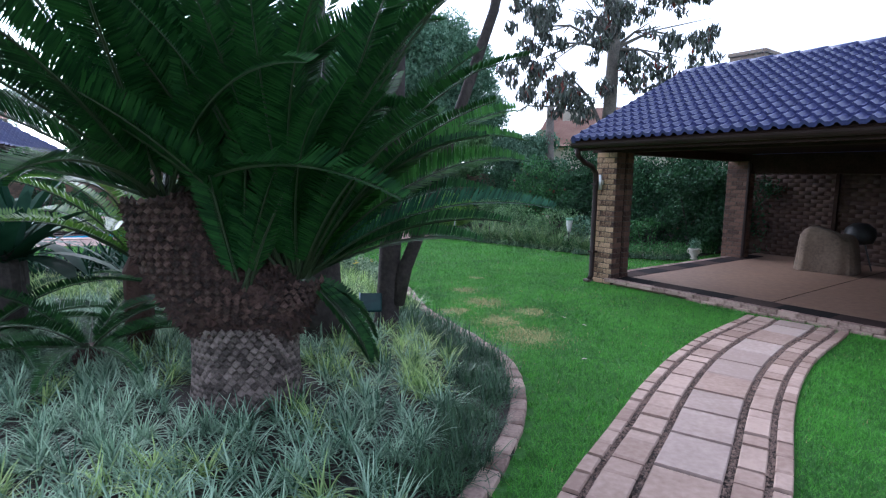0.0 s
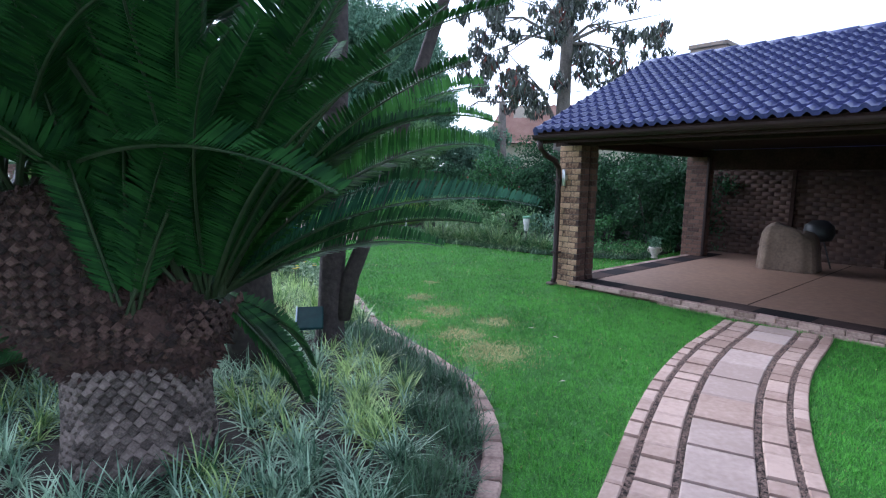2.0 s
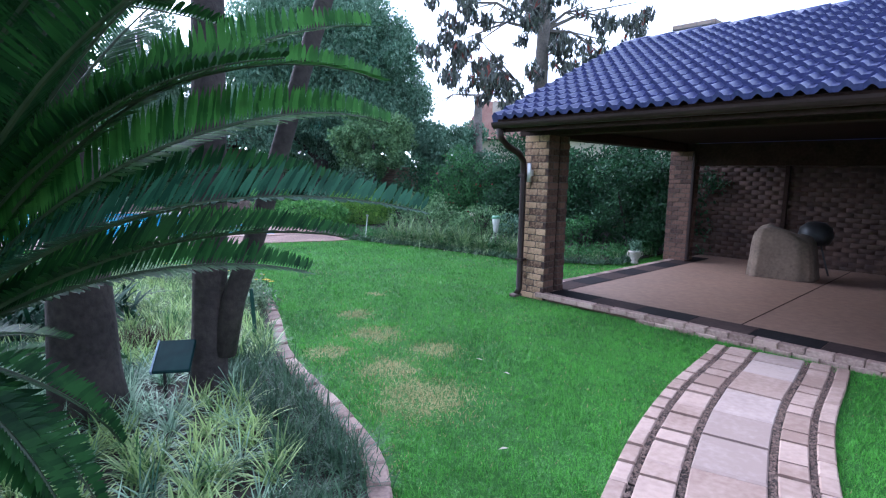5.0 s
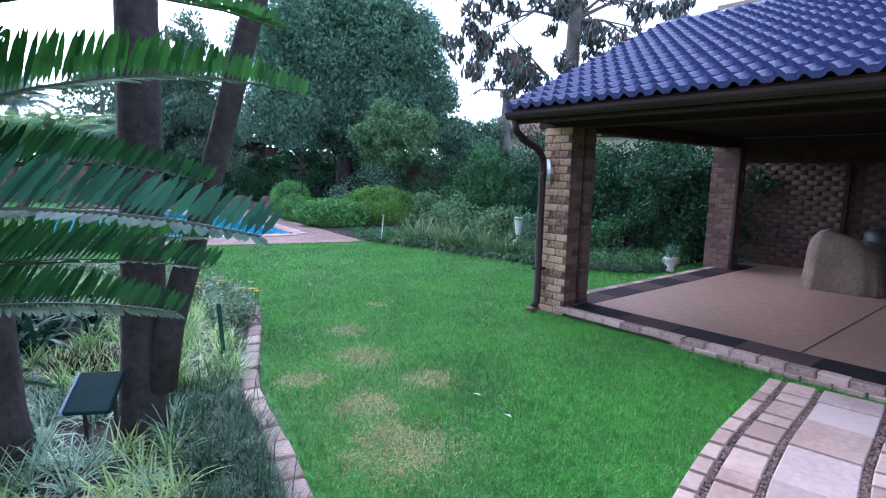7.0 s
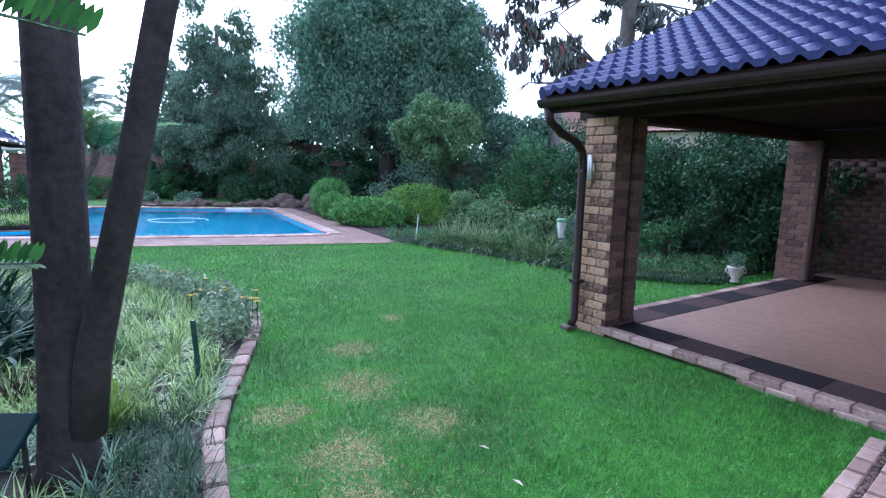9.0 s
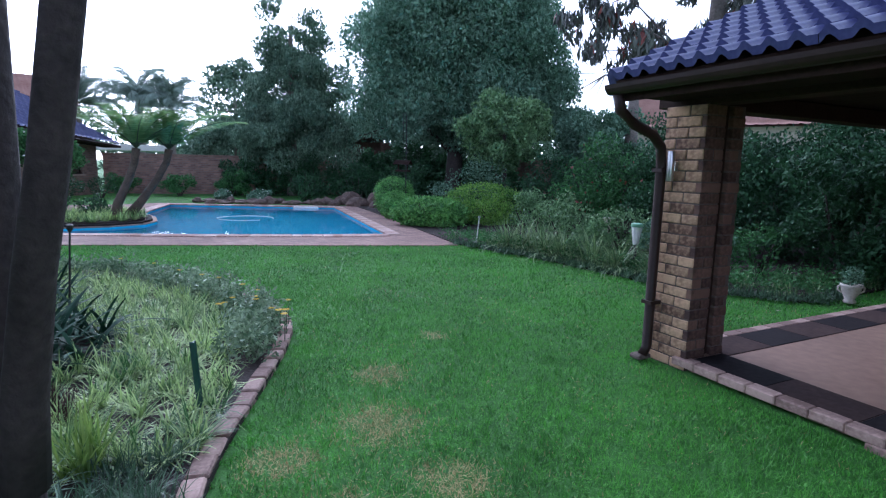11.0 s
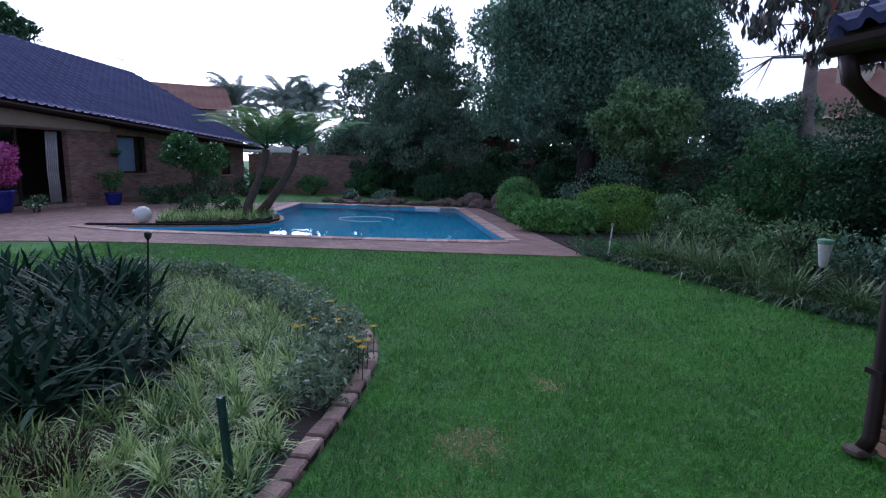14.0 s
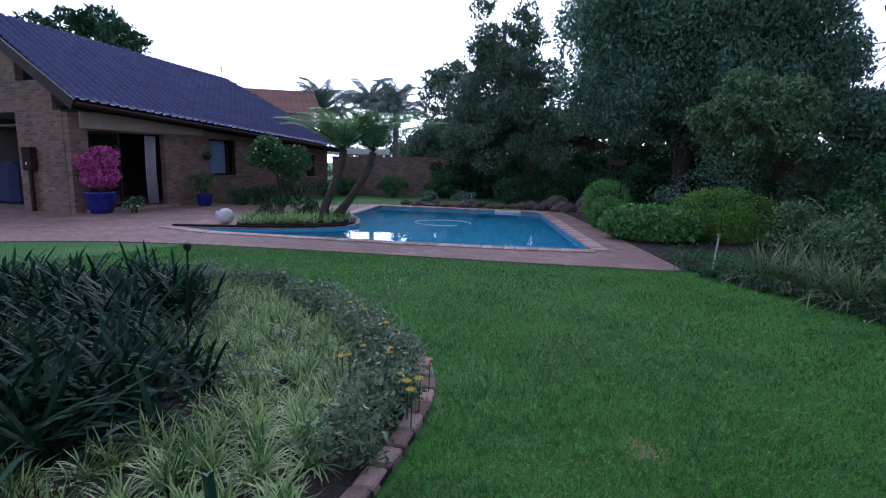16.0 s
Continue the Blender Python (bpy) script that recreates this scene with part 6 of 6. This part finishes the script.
tree("broad_tree", "broad spreading tree with dense grey-green foliage", (-3.9, 26.4, 0), [((0, 0, 0), 0.38), ((0.1, 0, 2), 0.32), ((0, 0.1, 4.5), 0.24), ((0.2, 0, 7), 0.12)],
     [(3, 0, 5.5), (-3, 0.5, 5.2), (1.5, -1.5, 7.6), (-1.5, 1, 8), (2.5, -2, 4), (-2.5, -1.5, 4)], np.vstack([lumps((0.1, 0, 6.0), (4.5, 3.0, 3.5), 170, 0.8, 0.95), lumps((-0.4, 0, 6.6), (3.0, 2.0, 3.0), 60, 1.1, 0.95), lumps((0.1, 0, 4.2), (4.8, 2.4, 1.7), 70, 0.9, 1.0), lumps((2.6, 0, 5.6), (2.3, 1.6, 2.2), 40, 0.7, 0.95), [[0.1, 0.6, 5.4, 3.8, 1.8, 2.9]]]), 190000, 0.165, LEAF_GREY, BARK, 0.5, 2.4)
tree("side_tree", "spreading tree behind the hedge with grey-green foliage", (3.0, 25.6, 0), [((0, 0, 0), 0.3), ((0, 0, 2.2), 0.25), ((0, 0.1, 5), 0.15)], [(2, 0, 4.6), (-2, 0.3, 4.5), (0, 0, 6.3)], lumps((-1.2, 0, 2.5), (1.8, 1.6, 1.2), 36, 0.6), 15000, 0.18, LEAF_GREY, GREY_BARK, 0.5, 2.4)
for i in range(13):
    s = i / 12
    x, y = (-9.0 + s * 10.2, 29.6 - s * 4.4) if i < 9 else (1.5 + (i - 9) * 1.5, 24.8 - (i - 9) * 1.9)
    bush("screen_shrub", "tall dark evergreen shrub screening the garden wall", "shrub", (x, y, 1.2), (1.25, 0.9, 1.25), 4200, 0.15, LEAF_DARK, 14, 0.45, "screening shrubs")
for i in range(5):
    bush("screen_shrub", "tall dark evergreen shrub screening the garden wall", "shrub", (-14.6 + i * 1.35, 27.2 + i * 0.8, 0.9), (1.0, 0.7, 0.9), 2600, 0.14, LEAF_DARK, 12, 0.45, "screening shrubs")
tree("small_tree", "small rounded tree with fresh green foliage", (-0.95, 21.3, 0), [((0, 0, 0), 0.09), ((0.05, 0, 1.2), 0.07), ((0, 0, 2.6), 0.04)], [(0.9, 0, 2.4), (-0.9, 0, 2.3), (0, 0.4, 3.2)], lumps((0.1, 0, 2.75), (1.55, 1.35, 1.1), 60, 0.36), 13000, 0.125, LEAF_SAGE, BARK, 0.4, 2.0)
tree("loose_tree", "tall open tree with drooping dark bronze leaves", (4.35, 19.2, 0), [((0, 0, 0), 0.27), ((0, 0, 3), 0.24), ((0.05, 0, 6), 0.19), ((0.1, 0, 9.5), 0.1)],
     [(-1.8, 0, 5.2), (-2.4, -0.4, 5.6), (1.8, 0, 5.4), (1.4, -0.4, 6.6), (-1.2, 0.3, 7.4), (0.6, 0.2, 8.2), (2.4, 0.2, 6.4), (-2.6, 0.2, 6.8)], np.vstack([lumps((-1.5, -0.2, 5.9), (2.4, 1.7, 2.3), 90, 0.27), lumps((1.4, 0, 6.4), (2.2, 1.6, 2.3), 80, 0.27)]), 7600, 0.27, LEAF_BRONZE, GREY_BARK, 1.3, 3.4,
     accents=(("red_leaves", "scattered old reddish leaves", LEAF_RED, 150, 0.32),))
tree("house_tree", "dark tree behind the house roof", (-36.0, 19.5, 0), [((0, 0, 0), 0.35), ((0, 0, 5), 0.25), ((0, 0, 9), 0.1)], [(2, 0, 8), (-2, 0, 8)], lumps((0, 0, 8.3), (3.2, 3.0, 2.0), 24, 0.9), 5000, 0.35, LEAF_DARK, BARK)
for x, y, h in ((-33.2, 35.0, 5.3), (-30.6, 37.8, 5.7), (-28.6, 38.6, 5.3)):
    palm = thing("palm", "tall feathery palm beyond the garden wall", "palm", pose(x, y, 0), "far palms")
    part("trunk", tube([(0, 0, 0), (0, 0, h)], [0.28, 0.2], 10), GREY_BARK, palm)
    if x == -33.2:
        # distance haze put into the leaf colour: paler and greyer than nearby foliage
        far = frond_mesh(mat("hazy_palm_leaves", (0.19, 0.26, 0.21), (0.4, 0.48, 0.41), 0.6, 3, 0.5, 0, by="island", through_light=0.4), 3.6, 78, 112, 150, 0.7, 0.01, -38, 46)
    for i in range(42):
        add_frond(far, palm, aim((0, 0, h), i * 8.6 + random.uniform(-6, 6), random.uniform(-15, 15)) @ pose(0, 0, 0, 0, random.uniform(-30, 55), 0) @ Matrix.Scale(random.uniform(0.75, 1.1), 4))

# ---- beyond the walls ----
woods = np.vstack([lumps((-46 + 4.2 * i, 40 + 6 * math.sin(i * 0.5), 2.4), (2.6, 2.0, 1.8 + 0.8 * math.sin(i * 1.7)), 8, 1.5) for i in range(19)])
tagged(part("far_woods", raw("far_woods", *leaves(cloud(16000, woods, 0.4), 0.5, 0.3, 1.8), LEAF_TALL)), "distant belt of trees beyond the neighbouring gardens", "trees", kind="stuff")
def far_house(nm, lab, m, wide, deep, high, run, tilt, wall_m, roof_m):
    h = thing(nm, lab, "house", m)
    part("wall", block(0, wide, 0, deep, 0, high), wall_m, h)
    rise, half_d = run * math.sin(radians(tilt)), run * math.cos(radians(tilt))
    part("roof", raw("roof", *wavy_roof(wide + 1, run, 0.4, 0.4), roof_m, True), parent=h, at=pose(-0.5, -0.5, high, tilt))
    part("roof", raw("roof", *wavy_roof(wide + 1, run, 0.4, 0.4), roof_m, True), parent=h, at=pose(wide + 0.5, 2 * half_d - 0.5, high, tilt, 0, 180))
    bm = bmesh.new()
    for x in (0, wide):
        bm.faces.new([bm.verts.new(p) for p in ((x, 0, high), (x, deep, high), (x, half_d - 0.5, high + rise - 0.3))])
    part("gable", bm, wall_m, h)
    return h


nb = far_house("neighbour_house", "neighbouring house with cream walls and a terracotta roof", pose(3.2, 33.0, 0, 0, 0, -20), 12, 8, 3.6, 5.2, 30, CREAM, ROOF_RED)
part("chimney", block(0.6, 1.8, 2.5, 3.2, 4.0, 6.0), CREAM, nb)
far_house("neighbour_house", "neighbouring house with a faded orange tiled roof", pose(-36.0, 22.5, 0, 0, 0, 58), 11, 7, 4.9, 4.6, 26, CREAM, ROOF_RED)
port = thing("carport", "white flat-roofed carport beyond the garden wall", "carport", pose(-25.0, 28.2, 0, 0, 0, 47))
part("roof", block(0, 4.0, 0, 3, 2.1, 2.45, 0.02), WHITE, port)
for x in (0.1, 3.8):
    part("post", block(x, x + 0.1, 0.1, 0.2, 0, 2.1), TIMBER, port)
hut = thing("garden_hut", "brown hut with a sloping roof behind the wall", "hut", pose(-12.0, 32.4, 0, 0, 0, -12))
part("wall", block(0, 2.8, 0, 2, 0, 2.8), RED_BARK, hut)
part("roof", block(-0.3, 3.2, -0.3, 2.3, 0, 0.12), RED_BARK, hut, at=pose(0, 0, 2.7, 0, -12, 0))
wire = thing("overhead_cable", "thin dark overhead cable crossing the sky", "cable")
part("strand", tube([(-4.0, 34.0, 6.4), (4.0, 31.0, 6.0), (12.0, 28.0, 6.4)], [0.02, 0.02, 0.02], 5), BLACK_PLASTIC, wire)
aerial = thing("roof_aerial", "thin grey television aerial above the neighbouring roof", "aerial", pose(-33.0, 26.5, 0, 0, 0, 40))
part("mast", tube([(0, 0, 5.5), (0, 0, 7.7)], [0.03, 0.025], 6), GREY_BARK, aerial)
part("boom", tube([(-0.5, 0, 7.75), (0.5, 0, 7.5)], [0.02, 0.02], 5), GREY_BARK, aerial)
for k in range(4):
    part("rod", tube([(-0.4 + 0.25 * k, -0.3, 7.72 - 0.06 * k), (-0.4 + 0.25 * k, 0.3, 7.72 - 0.06 * k)], [0.014, 0.014], 5), GREY_BARK, aerial)
